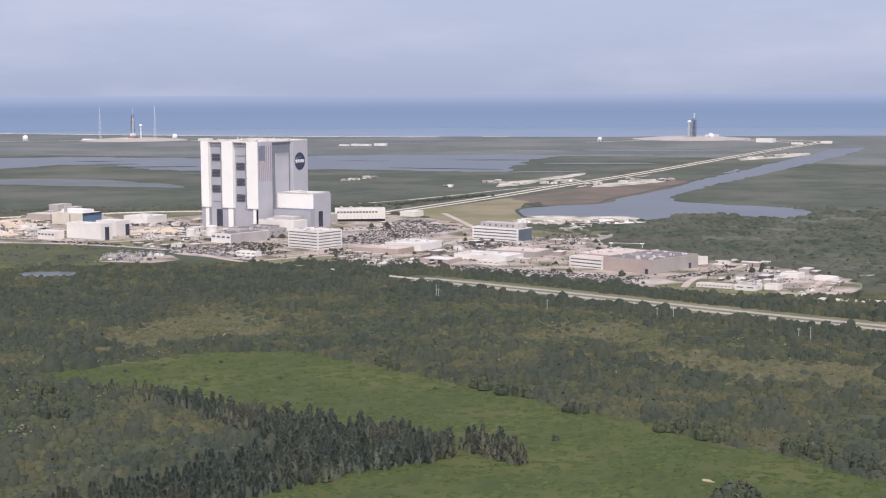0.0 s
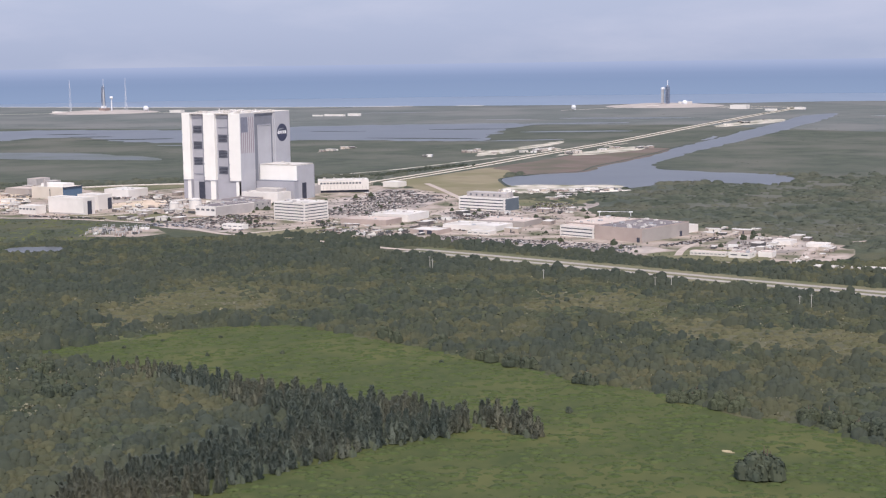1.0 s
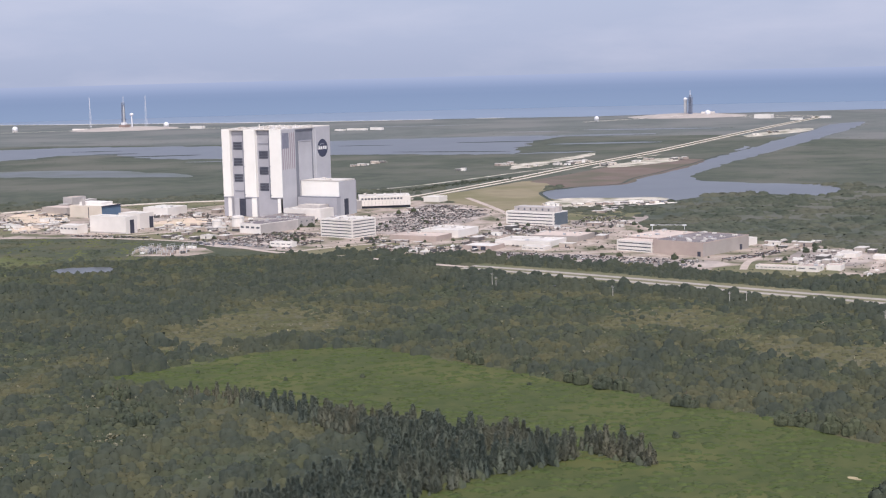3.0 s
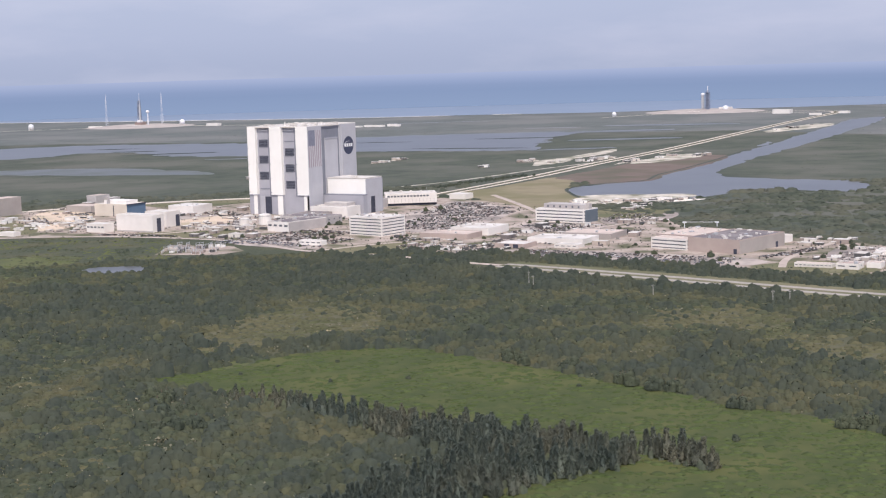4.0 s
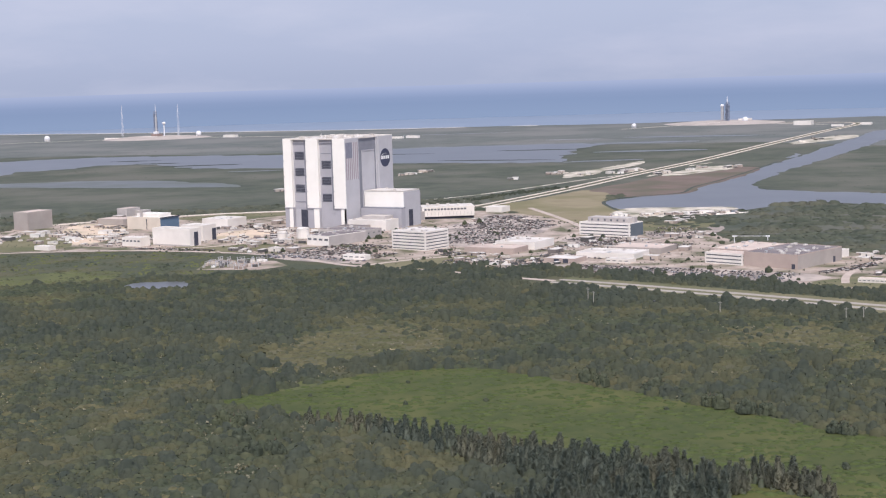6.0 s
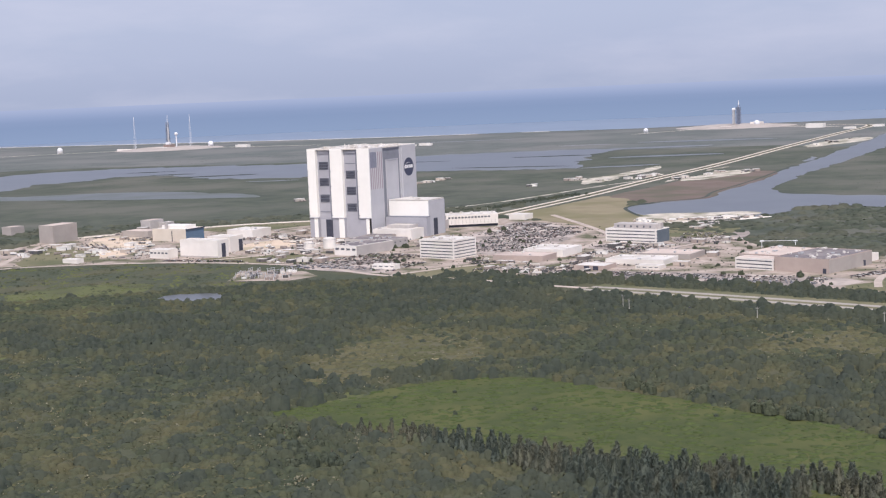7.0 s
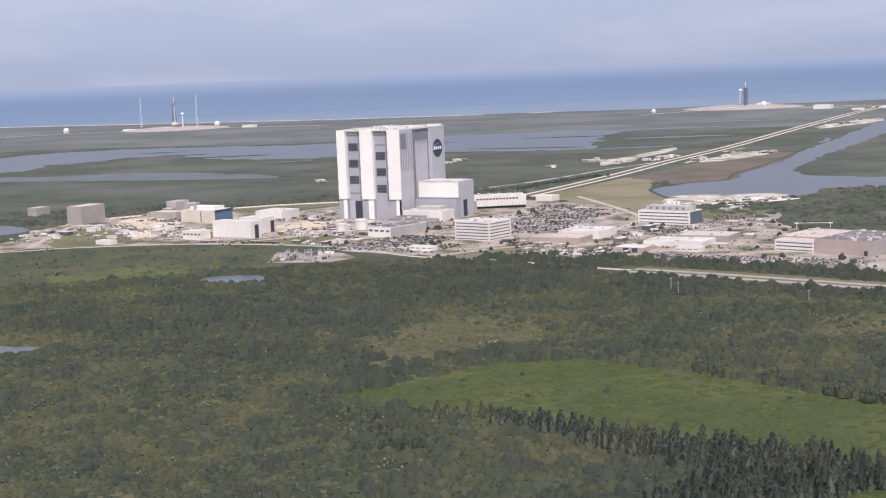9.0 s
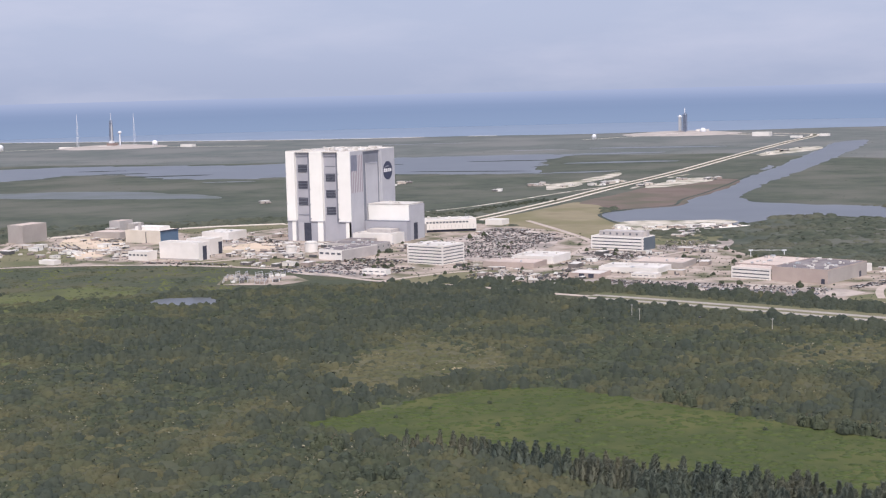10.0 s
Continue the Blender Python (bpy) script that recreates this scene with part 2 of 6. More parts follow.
# Plain scrub, lightened so its colour carries some distance haze.
M_FARGREEN = material("hazed_scrub_leaves", (0.064, 0.079, 0.059), (0.101, 0.114, 0.083), 0.04, 0.9, fine=5, c3=(0.116, 0.121, 0.089), big=0.3, per_island=0.08, leafy=0.2, lo=0.4, hi=0.6)
M_VERGE = material("rough_verge_grass", (0.078, 0.080, 0.052), (0.120, 0.118, 0.076), 0.06, 0.95, fine=10, c3=(0.145, 0.132, 0.088), big=0.4)
M_STRAW = material("straw_grass", (0.112, 0.112, 0.062), (0.145, 0.138, 0.076), 0.2, 0.95, fine=3, c3=(0.100, 0.108, 0.056), big=0.12, per_island=0.12, leafy=0.2)
# Coastal plain: haze painted in as a still paler, bluer green.
M_COASTVEG = material("hazed_coast_plain", (0.100, 0.116, 0.108), (0.142, 0.155, 0.146), 0.02, 0.95, fine=12, c3=(0.168, 0.172, 0.164), big=0.22)
M_MBUSH = material("meadow_bush_leaves", (0.048, 0.070, 0.026), (0.080, 0.100, 0.038), 0.2, 0.9, fine=3, per_island=0.1, leafy=0.2)
M_REED = material("dark_reeds", (0.045, 0.058, 0.050), (0.070, 0.084, 0.070), 0.02, 0.95, fine=8)
M_CREAM = material("cream_metal_siding", (0.60, 0.54, 0.46), (0.68, 0.62, 0.54), 0.06, 0.7)
M_TUFT = material("meadow_tufts", (0.050, 0.073, 0.021), (0.073, 0.093, 0.032), 0.15, 0.95, per_island=0.1)
# Far trees, paled in colour to stand for haze.
M_FARTREE = material("hazed_tree_leaves", (0.093, 0.111, 0.084), (0.125, 0.139, 0.108), 0.03, 0.9, fine=4, per_island=0.06, leafy=0.3)
M_CARS = palette_material("car_paint", [(0.7, 0.7, 0.7), (0.2, 0.2, 0.22), (0.03, 0.03, 0.035), (0.66, 0.65, 0.62), (0.05, 0.06, 0.09),
                                        (0.05, 0.05, 0.055), (0.09, 0.03, 0.03), (0.3, 0.3, 0.31), (0.04, 0.045, 0.05)], 0.3)
M_CARBITS = palette_material("car_paint_mixed", [(0.62, 0.61, 0.59), (0.10, 0.095, 0.09), (0.035, 0.033, 0.032), (0.3, 0.29, 0.27), (0.05, 0.05, 0.055),
                                                 (0.05, 0.045, 0.045), (0.10, 0.05, 0.045), (0.035, 0.035, 0.035), (0.1, 0.095, 0.09)], 0.45, island=True)
M_SHED = palette_material("shed_paint", [(0.68, 0.65, 0.6), (0.5, 0.43, 0.37), (0.78, 0.77, 0.74), (0.34, 0.29, 0.26), (0.58, 0.53, 0.48),
                                         (0.42, 0.38, 0.34), (0.16, 0.145, 0.14), (0.1, 0.1, 0.1)], 0.7)


# ---- mesh helpers ----
def mesh_object(name, bm, mat):
    me = bpy.data.meshes.new(name)
    bm.normal_update()
    bm.to_mesh(me)
    bm.free()
    for one in (mat if isinstance(mat, (list, tuple)) else [mat]):
        me.materials.append(one)
    return new(name, me)


def part(name, bm, mat, parent, label=""):
    ob = mesh_object(name, bm, mat)
    ob.parent = parent
    return tagged(ob, label)


def thing(name, x, y, z, label, category, group="", kind=""):
    ob = new(name)
    ob.location = (x, y, z)
    ob.empty_display_size = 1.0
    return tagged(ob, label, category, group, kind)


def box(bm, x0, y0, z0, x1, y1, z1, mat=0):
    v = [bm.verts.new(p) for p in ((x0, y0, z0), (x1, y0, z0), (x1, y1, z0), (x0, y1, z0),
                                   (x0, y0, z1), (x1, y0, z1), (x1, y1, z1), (x0, y1, z1))]
    for q in ((3, 2, 1, 0), (4, 5, 6, 7), (0, 1, 5, 4), (1, 2, 6, 5), (2, 3, 7, 6), (3, 0, 4, 7)):
        bm.faces.new([v[i] for i in q]).material_index = mat
    return v


def one_box(*a):
    bm = bmesh.new()
    box(bm, *a)
    return bm


def soft_box(x0, y0, z0, x1, y1, z1, r):
    bm = one_box(x0, y0, z0, x1, y1, z1)
    bmesh.ops.bevel(bm, geom=bm.edges[:], offset=r, segments=1, affect="EDGES")
    return bm


def prism(bm, pts, z0, z1):
    """An upright prism over the outline pts (counter-clockwise)."""
    lo = [bm.verts.new((x, y, z0)) for x, y in pts]
    hi = [bm.verts.new((x, y, z1)) for x, y in pts]
    bm.faces.new(hi)
    bm.faces.new(lo[::-1])
    for i in range(len(pts)):
        j = (i + 1) % len(pts)
        bm.faces.new((lo[i], lo[j], hi[j], hi[i]))


def tube(bm, a, b, r0, r1, n=8):
    a, b = Vector(a), Vector(b)
    q = (b - a).to_track_quat("Z", "Y")
    ring0 = [bm.verts.new(a + q @ Vector((r0 * math.cos(6.2832 * i / n), r0 * math.sin(6.2832 * i / n), 0))) for i in range(n)]
    ring1 = [bm.verts.new(b + q @ Vector((r1 * math.cos(6.2832 * i / n), r1 * math.sin(6.2832 * i / n), 0))) for i in range(n)]
    for i in range(n):
        j = (i + 1) % n
        bm.faces.new((ring0[i], ring0[j], ring1[j], ring1[i]))
    bm.faces.new(ring1)
    bm.faces.new(ring0[::-1])


def ball(r, squash=1.0, u=14, v=8, z=0.0):
    bm = bmesh.new()
    bmesh.ops.create_uvsphere(bm, u_segments=u, v_segments=v, radius=r)
    for w in bm.verts:
        w.co.z = w.co.z * squash + z
    for f in bm.faces:
        f.smooth = True
    return bm


def smooth_outline(pts, steps=6, wobble=0.0, seed=0):
    """A closed soft curve through the few corners of an outline, with an uneven edge."""
    out, n = [], len(pts)
    for i in range(n):
        p0, p1, p2, p3 = (Vector(pts[(i + k) % n]) for k in (-1, 0, 1, 2))
        for s in range(steps):
            t = s / steps
            p = 0.5 * (2 * p1 + (p2 - p0) * t + (2 * p0 - 5 * p1 + 4 * p2 - p3) * t * t + (3 * p1 - p0 - 3 * p2 + p3) * t ** 3)
            if wobble:
                p = p + Vector((noise.noise((p.x * 0.03, p.y * 0.03, seed)), noise.noise((p.x * 0.03, p.y * 0.03, seed + 9)))) * wobble
            out.append((p.x, p.y))
    return out


def sheet(name, pts, z, mat, label, category, thick=0.0):
    bm = bmesh.new()
    if sum(pts[i][0] * pts[i - 1][1] - pts[i - 1][0] * pts[i][1] for i in range(len(pts))) > 0:
        pts = pts[::-1]
    f = bm.faces.new([bm.verts.new((x, y, z)) for x, y in pts])
    bm.normal_update()
    bmesh.ops.triangulate(bm, faces=bm.faces[:])
    return tagged(mesh_object(name, bm, mat), label, category, kind="structure")


def strip(name, line, width, z, mat, label, category, shift=0.0):
    """A road or bank along a line of corners."""
    bm = bmesh.new()
    rows = []
    for i, p in enumerate(line):
        a, b = Vector(line[max(i - 1, 0)]), Vector(line[min(i + 1, len(line) - 1)])
        d = (b - a).normalized()
        side = Vector((-d.y, d.x))
        c = Vector(p) + side * shift
        rows.append([bm.verts.new((*(c + side * s), z)) for s in (-width / 2, width / 2)])
    for r0, r1 in zip(rows, rows[1:]):
        bm.faces.new((r0[0], r1[0], r1[1], r0[1]))
    return tagged(mesh_object(name, bm, mat), label, category, kind="structure")


def curve_line(pts, steps=8):
    out = []
    for i in range(len(pts) - 1):
        p0, p1, p2, p3 = (Vector(pts[min(max(i + k, 0), len(pts) - 1)]) for k in (-1, 0, 1, 2))
        for s in range(steps):
            t = s / steps
            p = 0.5 * (2 * p1 + (p2 - p0) * t + (2 * p0 - 5 * p1 + 4 * p2 - p3) * t * t + (3 * p1 - p0 - 3 * p2 + p3) * t ** 3)
            out.append((p.x, p.y))
    return out + [tuple(pts[-1])]


def inside(x, y, poly):
    """Which of the points (arrays) lie in an outline."""
    hit = np.zeros(len(x), bool)
    for i in range(len(poly)):
        (ax, ay), (bx, by) = poly[i - 1], poly[i]
        if ay != by:
            hit ^= ((ay > y) != (by > y)) & (x < (bx - ax) * (y - ay) / (by - ay) + ax)
    return hit


def off_line(x, y, line, gap):
    """Which of the points keep that far off a line of corners."""
    ok = np.ones(len(x), bool)
    for (ax, ay), (bx, by) in zip(line, line[1:]):
        dx, dy = bx - ax, by - ay
        s = np.clip(((x - ax) * dx + (y - ay) * dy) / (dx * dx + dy * dy + 1e-9), 0, 1)
        ok &= np.hypot(x - ax - s * dx, y - ay - s * dy) > gap
    return ok


# ---- outlines of the land ----
COAST = [(1900, 4200), (2070, 2700), (2115, 2200), (2182, 1708), (2250, 1396), (2335, 1200), (2395, 1060), (2425, 910), (2475, 790), (2580, 650), (2680, 415), (2820, 220), (2980, -300), (3300, -1400), (3500, -2600)]
SHORE = [(x - 20, y) for x, y in COAST[1:13]]
coast_line = curve_line(COAST)
FRONT_ROAD = curve_line([(-420, 420), (-285, 222), (-237, 166), (-192, 70), (-184, -50), (-220, -150), (-226, -225), (-240, -290), (-246, -326)])
HIGHWAY = curve_line([(-246, -326), (-248, -345), (-256, -395), (-268, -458), (-281, -520), (-293, -585), (-304, -655), (-325, -800), (-350, -960)])
CRAWLER = curve_line([(140, 165), (165, 80), (192, -3), (240, -7), (318, -5), (470, 3), (680, 22), (1000, 44), (1430, 90), (1950, 142), (2330, 178), (2420, 270), (2435, 480)])
COMPLEX = [(-285, 235), (-237, 180), (-188, 70), (-178, -50), (-212, -155), (-200, -225), (-190, -290), (-205, -420), (-222, -530), (-190, -600), (-110, -585), (-60, -510), (-20, -380),
           (75, -300), (110, -220), (150, -130), (190, -20), (135, 168), (70, 250), (-30, 320), (-110, 318), (-200, 268)]
MEADOW = [(-624, -357), (-605, -363), (-577, -373), (-548, -385), (-530, -400), (-521, -432), (-527, -456), (-533, -475), (-539, -500), (-550, -530), (-557, -550), (-563, -575), (-574, -600), (-581, -632), (-590, -650), (-600, -672),
          (-607, -702), (-620, -725), (-640, -765), (-660, -800), (-760, -860), (-830, -760), (-800, -620), (-768, -560), (-712, -566), (-681, -582), (-655, -560), (-648, -520), (-642, -470), (-637, -420), (-632, -385)]
PINES = [(-636, -408), (-638, -436), (-644, -460), (-649, -480), (-653, -508), (-658, -540), (-654, -577), (-658, -594), (-663, -599), (-686, -589), (-701, -583), (-720, -577), (-734, -574), (-760, -569), (-800, -556),
         (-800, -532), (-761, -538), (-736, -541), (-712, -545), (-691, -549), (-683, -541), (-675, -516), (-662, -488), (-653, -462), (-645, -436), (-646, -412)]
PINES_END = [(-657, -600), (-644, -593), (-645, -606), (-658, -625), (-668, -632), (-664, -620), (-661, -608)]
LAKE_E = [(211, -174), (248, -146), (308, -112), (364, -116), (387, -126), (428, -149), (504, -134), (608, -127), (723, -115), (829, -101), (946, -85), (1091, -72), (1304, -43), (1576, -12), (1940, 38), (2050, 0), (1850, -40), (1669, -64),
          (1436, -88), (1267, -106), (1009, -131), (864, -143), (725, -158), (612, -175), (540, -190), (490, -217), (478, -254), (465, -294), (462, -330), (458, -362), (435, -388), (390, -406), (350, -408), (330, -380), (338, -330), (317, -296), (273, -286), (231, -280), (215, -250), (202, -205)]
LAGOON = [(470, 1020), (560, 1010), (629, 1060), (700, 1030), (800, 1030), (824, 950), (747, 790), (751, 700), (779, 630), (870, 540), (895, 470), (904, 415), (905, 330), (935, 245), (1060, 300), (1180, 340), (1300, 390), (1474, 425),
          (1430, 600), (1340, 730), (1290, 800), (1115, 880), (1085, 1010), (1050, 1130), (1026, 1220), (908, 1330), (800, 1340), (640, 1250), (500, 1150)]
MARSH_W = [(417, 859), (480, 758), (498, 669), (486, 578), (456, 486), (422, 459), (395, 530), (376, 610), (366, 700), (345, 800), (335, 900), (395, 930)]
POND_1 = [(-346, -60), (-328, -90), (-350, -112), (-366, -94), (-364, -68)]
POND_2 = [(-590, -112), (-582, -145), (-600, -146), (-604, -122)]
LAKE_W = [(-110, 420), (-120, 344), (-157, 310), (-190, 330), (-215, 400), (-150, 460)]
BROWN = [(416, -60), (450, -28), (574, -28), (698, -20), (790, -24), (850, -70), (829, -101), (723, -120), (608, -134), (504, -140), (428, -156), (387, -132), (364, -112)]
GRASS_E = [(205, -28), (325, -24), (440, -22), (430, -60), (361, -92), (308, -112), (248, -146), (211, -180), (156, -205), (85, -188), (140, -130)]

TAN_1 = [(-566, -331), (-513, -305), (-482, -293), (-447, -296), (-428, -310), (-432, -340), (-464, -382), (-490, -388), (-505, -372), (-530, -362), (-556, -362)]
TAN_2 = [(-433, -488), (-406, -494), (-352, -500), (-350, -524), (-360, -545), (-395, -566), (-420, -590), (-430, -620), (-412, -683), (-470, -700), (-484, -661), (-482, -622), (-463, -586), (-445, -570), (-417, -538), (-428, -514)]
LIME_1 = [(-350, 60), (-300, 0), (-380, -60), (-416, -110), (-466, -126), (-471, -37), (-405, 34)]
LIME_2 = [(-565, -86), (-552, -128), (-572, -146), (-590, -109)]
LIME_3 = [(-603, -354), (-565, -322), (-560, -345), (-582, -375)]

# ---- ground, sea and water ----
bm = bmesh.new()
bmesh.ops.create_grid(bm, x_segments=60, y_segments=60, size=6500)
ground = tagged(mesh_object("ground", bm, M_GROUND), "flat sandy soil under subtropical scrub and marsh", "ground", kind="structure")
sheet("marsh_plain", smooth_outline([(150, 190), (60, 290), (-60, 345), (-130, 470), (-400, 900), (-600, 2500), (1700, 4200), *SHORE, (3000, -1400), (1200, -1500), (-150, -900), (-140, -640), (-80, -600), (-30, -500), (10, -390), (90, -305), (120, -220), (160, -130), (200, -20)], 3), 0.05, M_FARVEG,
      "marsh and scrub plain reaching to the coast, greyed for haze", "marsh")
sheet("hazed_coast_plain", smooth_outline([(1450, -1300), (1500, -600), (1350, -250), (1500, 120), (1420, 420), (1280, 720), (1120, 1020), (1000, 1450), (300, 2300), (1000, 3600), (1700, 4000), *SHORE, (2990, -1300)], 4, 30, 77), 0.09, M_COASTVEG,
      "coastal marsh plain with far haze painted into its pale colour", "marsh")
sea_pts = coast_line + [(6400, -2600), (6400, 6400), (1900, 6400)]
sheet("sea", sea_pts, 0.12, M_SEA, "calm hazy blue ocean", "sea")
for low, high in ((1185, 4300), (1010, 1105)):
    strip("beach", [p for p in coast_line if low < p[1] < high], 20, 0.2, M_BEACH, "pale sandy beach along the coast", "beach", shift=-4)
sheet("lagoon", smooth_outline(LAGOON, 6, 26, 3), 0.14, M_WATER, "flat grey-blue lagoon behind the coast", "water")
sheet("lake", smooth_outline(LAKE_E, 6, 10, 5), 0.14, M_WATER, "grey-blue turning basin with reedy banks", "water")
sheet("marsh_pool", smooth_outline(MARSH_W, 6, 14, 7), 0.14, M_MARSHWATER, "shallow grey-blue marsh pool", "water")
sheet("lake", smooth_outline(LAKE_W, 6, 6, 8), 0.14, M_WATER, "small grey-blue lake beside the access road", "water")
sheet("pond", smooth_outline(POND_1, 6, 4, 9), 0.10, M_WATER, "small blue pond in the scrub", "water")
sheet("pond", smooth_outline(POND_2, 6, 3, 10), 0.10, M_WATER, "little pale pond in the scrub", "water")
for k, (cx, cy, lx, ly, turn) in enumerate(((972, 375, 100, 9, -81), (1262, 440, 80, 11, -66), (803, 845, 84, 13, -54), (912, 1063, 44, 10, -61), (850, 960, 40, 10, -60), (1130, 640, 50, 8, -70))):
    c, s = math.cos(radians(turn)), math.sin(radians(turn))
    pts = [(cx + lx * math.cos(a) * c - ly * math.sin(a) * s, cy + lx * math.cos(a) * s + ly * math.sin(a) * c) for a in [i * math.tau / 10 for i in range(10)]]
    sheet("islet", smooth_outline(pts, 3, 8, 20 + k), 0.26, M_REED, "low marshy islet in the lagoon", "islet")
for k, (cx, cy, lx, ly, turn) in enumerate(((1515, 350, 100, 24, -61), (1235, 228, 95, 20, -64), (968, 196, 66, 12, -52), (1752, 350, 140, 24, -75), (1980, -250, 160, 16, -80), (1100, -60, 60, 6, 10), (700, 640, 40, 7, -65), (640, 1500, 200, 30, -70), (1930, 1000, 130, 9, -62), (1640, 560, 60, 8, -70))):
    c, s = math.cos(radians(turn)), math.sin(radians(turn))
    pts = [(cx + lx * math.cos(a) * c - ly * math.sin(a) * s, cy + lx * math.cos(a) * s + ly * math.sin(a) * c) for a in [i * math.tau / 10 for i in range(10)]]
    sheet("marsh_pool", smooth_outline(pts, 3, 8, 40 + k), 0.17, M_WATER, "narrow grey-blue pool in the marsh", "water")
sheet("brown_marsh", smooth_outline(BROWN, 6, 6, 11), 0.20, M_BROWN, "reddish-brown drained marsh beside the gravel way", "marsh")
sheet("mown_field", smooth_outline(GRASS_E, 5, 4, 12), 0.18, M_FIELD, "dry mown grass field between road and water", "grass")
sheet("meadow", smooth_outline(MEADOW, 6, 7, 13), 0.06, M_MEADOW, "bright green grassy clearing in the scrub", "grass")
for k, (pts, mat, label) in enumerate(((TAN_1, M_DRYPATCH, "dry straw-coloured grass in the scrub"), (TAN_2, M_DRYPATCH, "dry straw-coloured grass in the scrub"), (LIME_1, M_LIME, "pale green marsh grass by the pond"),
                                       (LIME_2, M_LIME, "pale green grass patch in the scrub"), (LIME_3, M_LIME, "pale green grass patch in the scrub"))):
    sheet("grass_patch", smooth_outline(pts, 5, 10, 80 + k), 0.05 + 0.004 * k, mat, label, "grass")
for k, (x, y, r) in enumerate(((-495, -361, 3.2), (-498, -352, 2.0), (-652, -688, 1.5), (-367, -661, 3.0))):
    sheet("sand_patch", smooth_outline([(x - r, y - r * 1.6), (x + r * 0.7, y - r), (x + r, y + r * 1.3), (x - r * 0.6, y + r)], 4, 1, 90 + k), 0.10, M_DULLSAND, "small bare patch of yellowish sand", "sand")
sheet("apron", smooth_outline(COMPLEX, 4, 4, 14), 0.08, M_APRON, "pale concrete and grass of the industrial area", "pavement")

# a glowing wall for the far sea up to the horizon, which lies lower and farther than the sheet can reach
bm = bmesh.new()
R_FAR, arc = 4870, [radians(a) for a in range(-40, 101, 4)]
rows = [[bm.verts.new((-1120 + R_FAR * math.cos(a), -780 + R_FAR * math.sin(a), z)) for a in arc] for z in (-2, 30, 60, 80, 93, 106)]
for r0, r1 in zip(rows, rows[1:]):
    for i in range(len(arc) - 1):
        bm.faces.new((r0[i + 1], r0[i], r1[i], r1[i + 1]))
m = bpy.data.materials.new("far_sea_glow")
m.use_nodes = True
n, l = m.node_tree.nodes, m.node_tree.links
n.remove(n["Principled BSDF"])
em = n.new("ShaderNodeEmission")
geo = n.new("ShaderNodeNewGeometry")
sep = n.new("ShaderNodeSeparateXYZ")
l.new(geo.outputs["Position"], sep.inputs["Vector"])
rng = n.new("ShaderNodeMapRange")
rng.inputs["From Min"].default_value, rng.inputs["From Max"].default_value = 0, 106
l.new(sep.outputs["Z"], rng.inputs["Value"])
# colour pales with height: horizon haze painted into the glow
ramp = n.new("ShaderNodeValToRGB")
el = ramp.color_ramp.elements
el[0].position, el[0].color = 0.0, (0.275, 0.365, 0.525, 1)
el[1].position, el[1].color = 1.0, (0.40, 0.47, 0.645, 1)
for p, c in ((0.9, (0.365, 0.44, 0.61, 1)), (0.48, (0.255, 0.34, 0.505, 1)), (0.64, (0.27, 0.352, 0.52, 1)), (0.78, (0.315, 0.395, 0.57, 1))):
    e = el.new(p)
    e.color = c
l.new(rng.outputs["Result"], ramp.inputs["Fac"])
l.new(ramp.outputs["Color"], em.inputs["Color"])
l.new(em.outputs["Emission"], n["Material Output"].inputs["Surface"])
tagged(mesh_object("backdrop", bm, m), "glowing backdrop of distant blue ocean with haze painted towards the horizon", "backdrop", kind="structure")

strip("reed_bank", curve_line([(231, -282), (204, -205), (211, -174), (248, -144), (308, -110), (364, -114), (387, -124), (428, -147), (504, -131), (608, -124), (723, -112), (829, -98), (960, -80)]), 4, 0.24, M_REED, "dark reeds along the basin shore", "reeds")

# ---- roads ----
strip("road", FRONT_ROAD, 6.0, 0.16, M_ROAD, "pale concrete road in front of the industrial area", "road")
strip("highway", HIGHWAY, 6, 0.16, M_HIGHWAY, "sunlit asphalt highway lane", "road", shift=6)
strip("highway", HIGHWAY, 6, 0.16, M_HIGHWAY, "sunlit asphalt highway lane", "road", shift=-6)
strip("verge", HIGHWAY, 38, 0.12, M_TANGRASS, "mown dry grass verge of the highway", "grass")
strip("crawler_way", CRAWLER, 5.4, 0.26, M_CRAWL, "pale river-rock track for heavy transporters", "road", shift=7.5)
strip("crawler_way", CRAWLER, 5.4, 0.26, M_CRAWL, "pale river-rock track for heavy transporters", "road", shift=-7.5)
strip("verge", CRAWLER, 22, 0.22, M_VERGE, "grass strip between the gravel tracks", "grass")
strip("crawler_way", curve_line([(140, 165), (104, 212), (66, 245), (10, 285), (-60, 320)]), 12, 0.24, M_CRAWL, "pale gravel track behind the tall building", "road")
strip("track", curve_line([(230, 112), (349, 72), (447, 59), (591, 48), (690, 30)]), 6, 0.2, M_GRAVEL, "pale sandy track through the marsh", "road")
strip("road", curve_line([(-250, 206), (-180, 252), (-115, 292), (-90, 300)]), 6, 0.18, M_ROAD, "pale concrete side road", "road")
strip("road", curve_line([(226, -66), (140, -140), (57, -205), (20, -215)]), 6, 0.24, M_ROAD, "pale concrete road across the grass field", "road")
strip("road", curve_line([(-222, -158), (-170, -180), (-120, -215), (-60, -225), (20, -215)]), 6, 0.20, M_ROAD, "pale concrete road between car parks", "road")
strip("road", curve_line([(-190, 60), (-130, 20), (-70, 8), (-10, 10)]), 6, 0.20, M_ROAD, "pale concrete road to the tall building", "road")
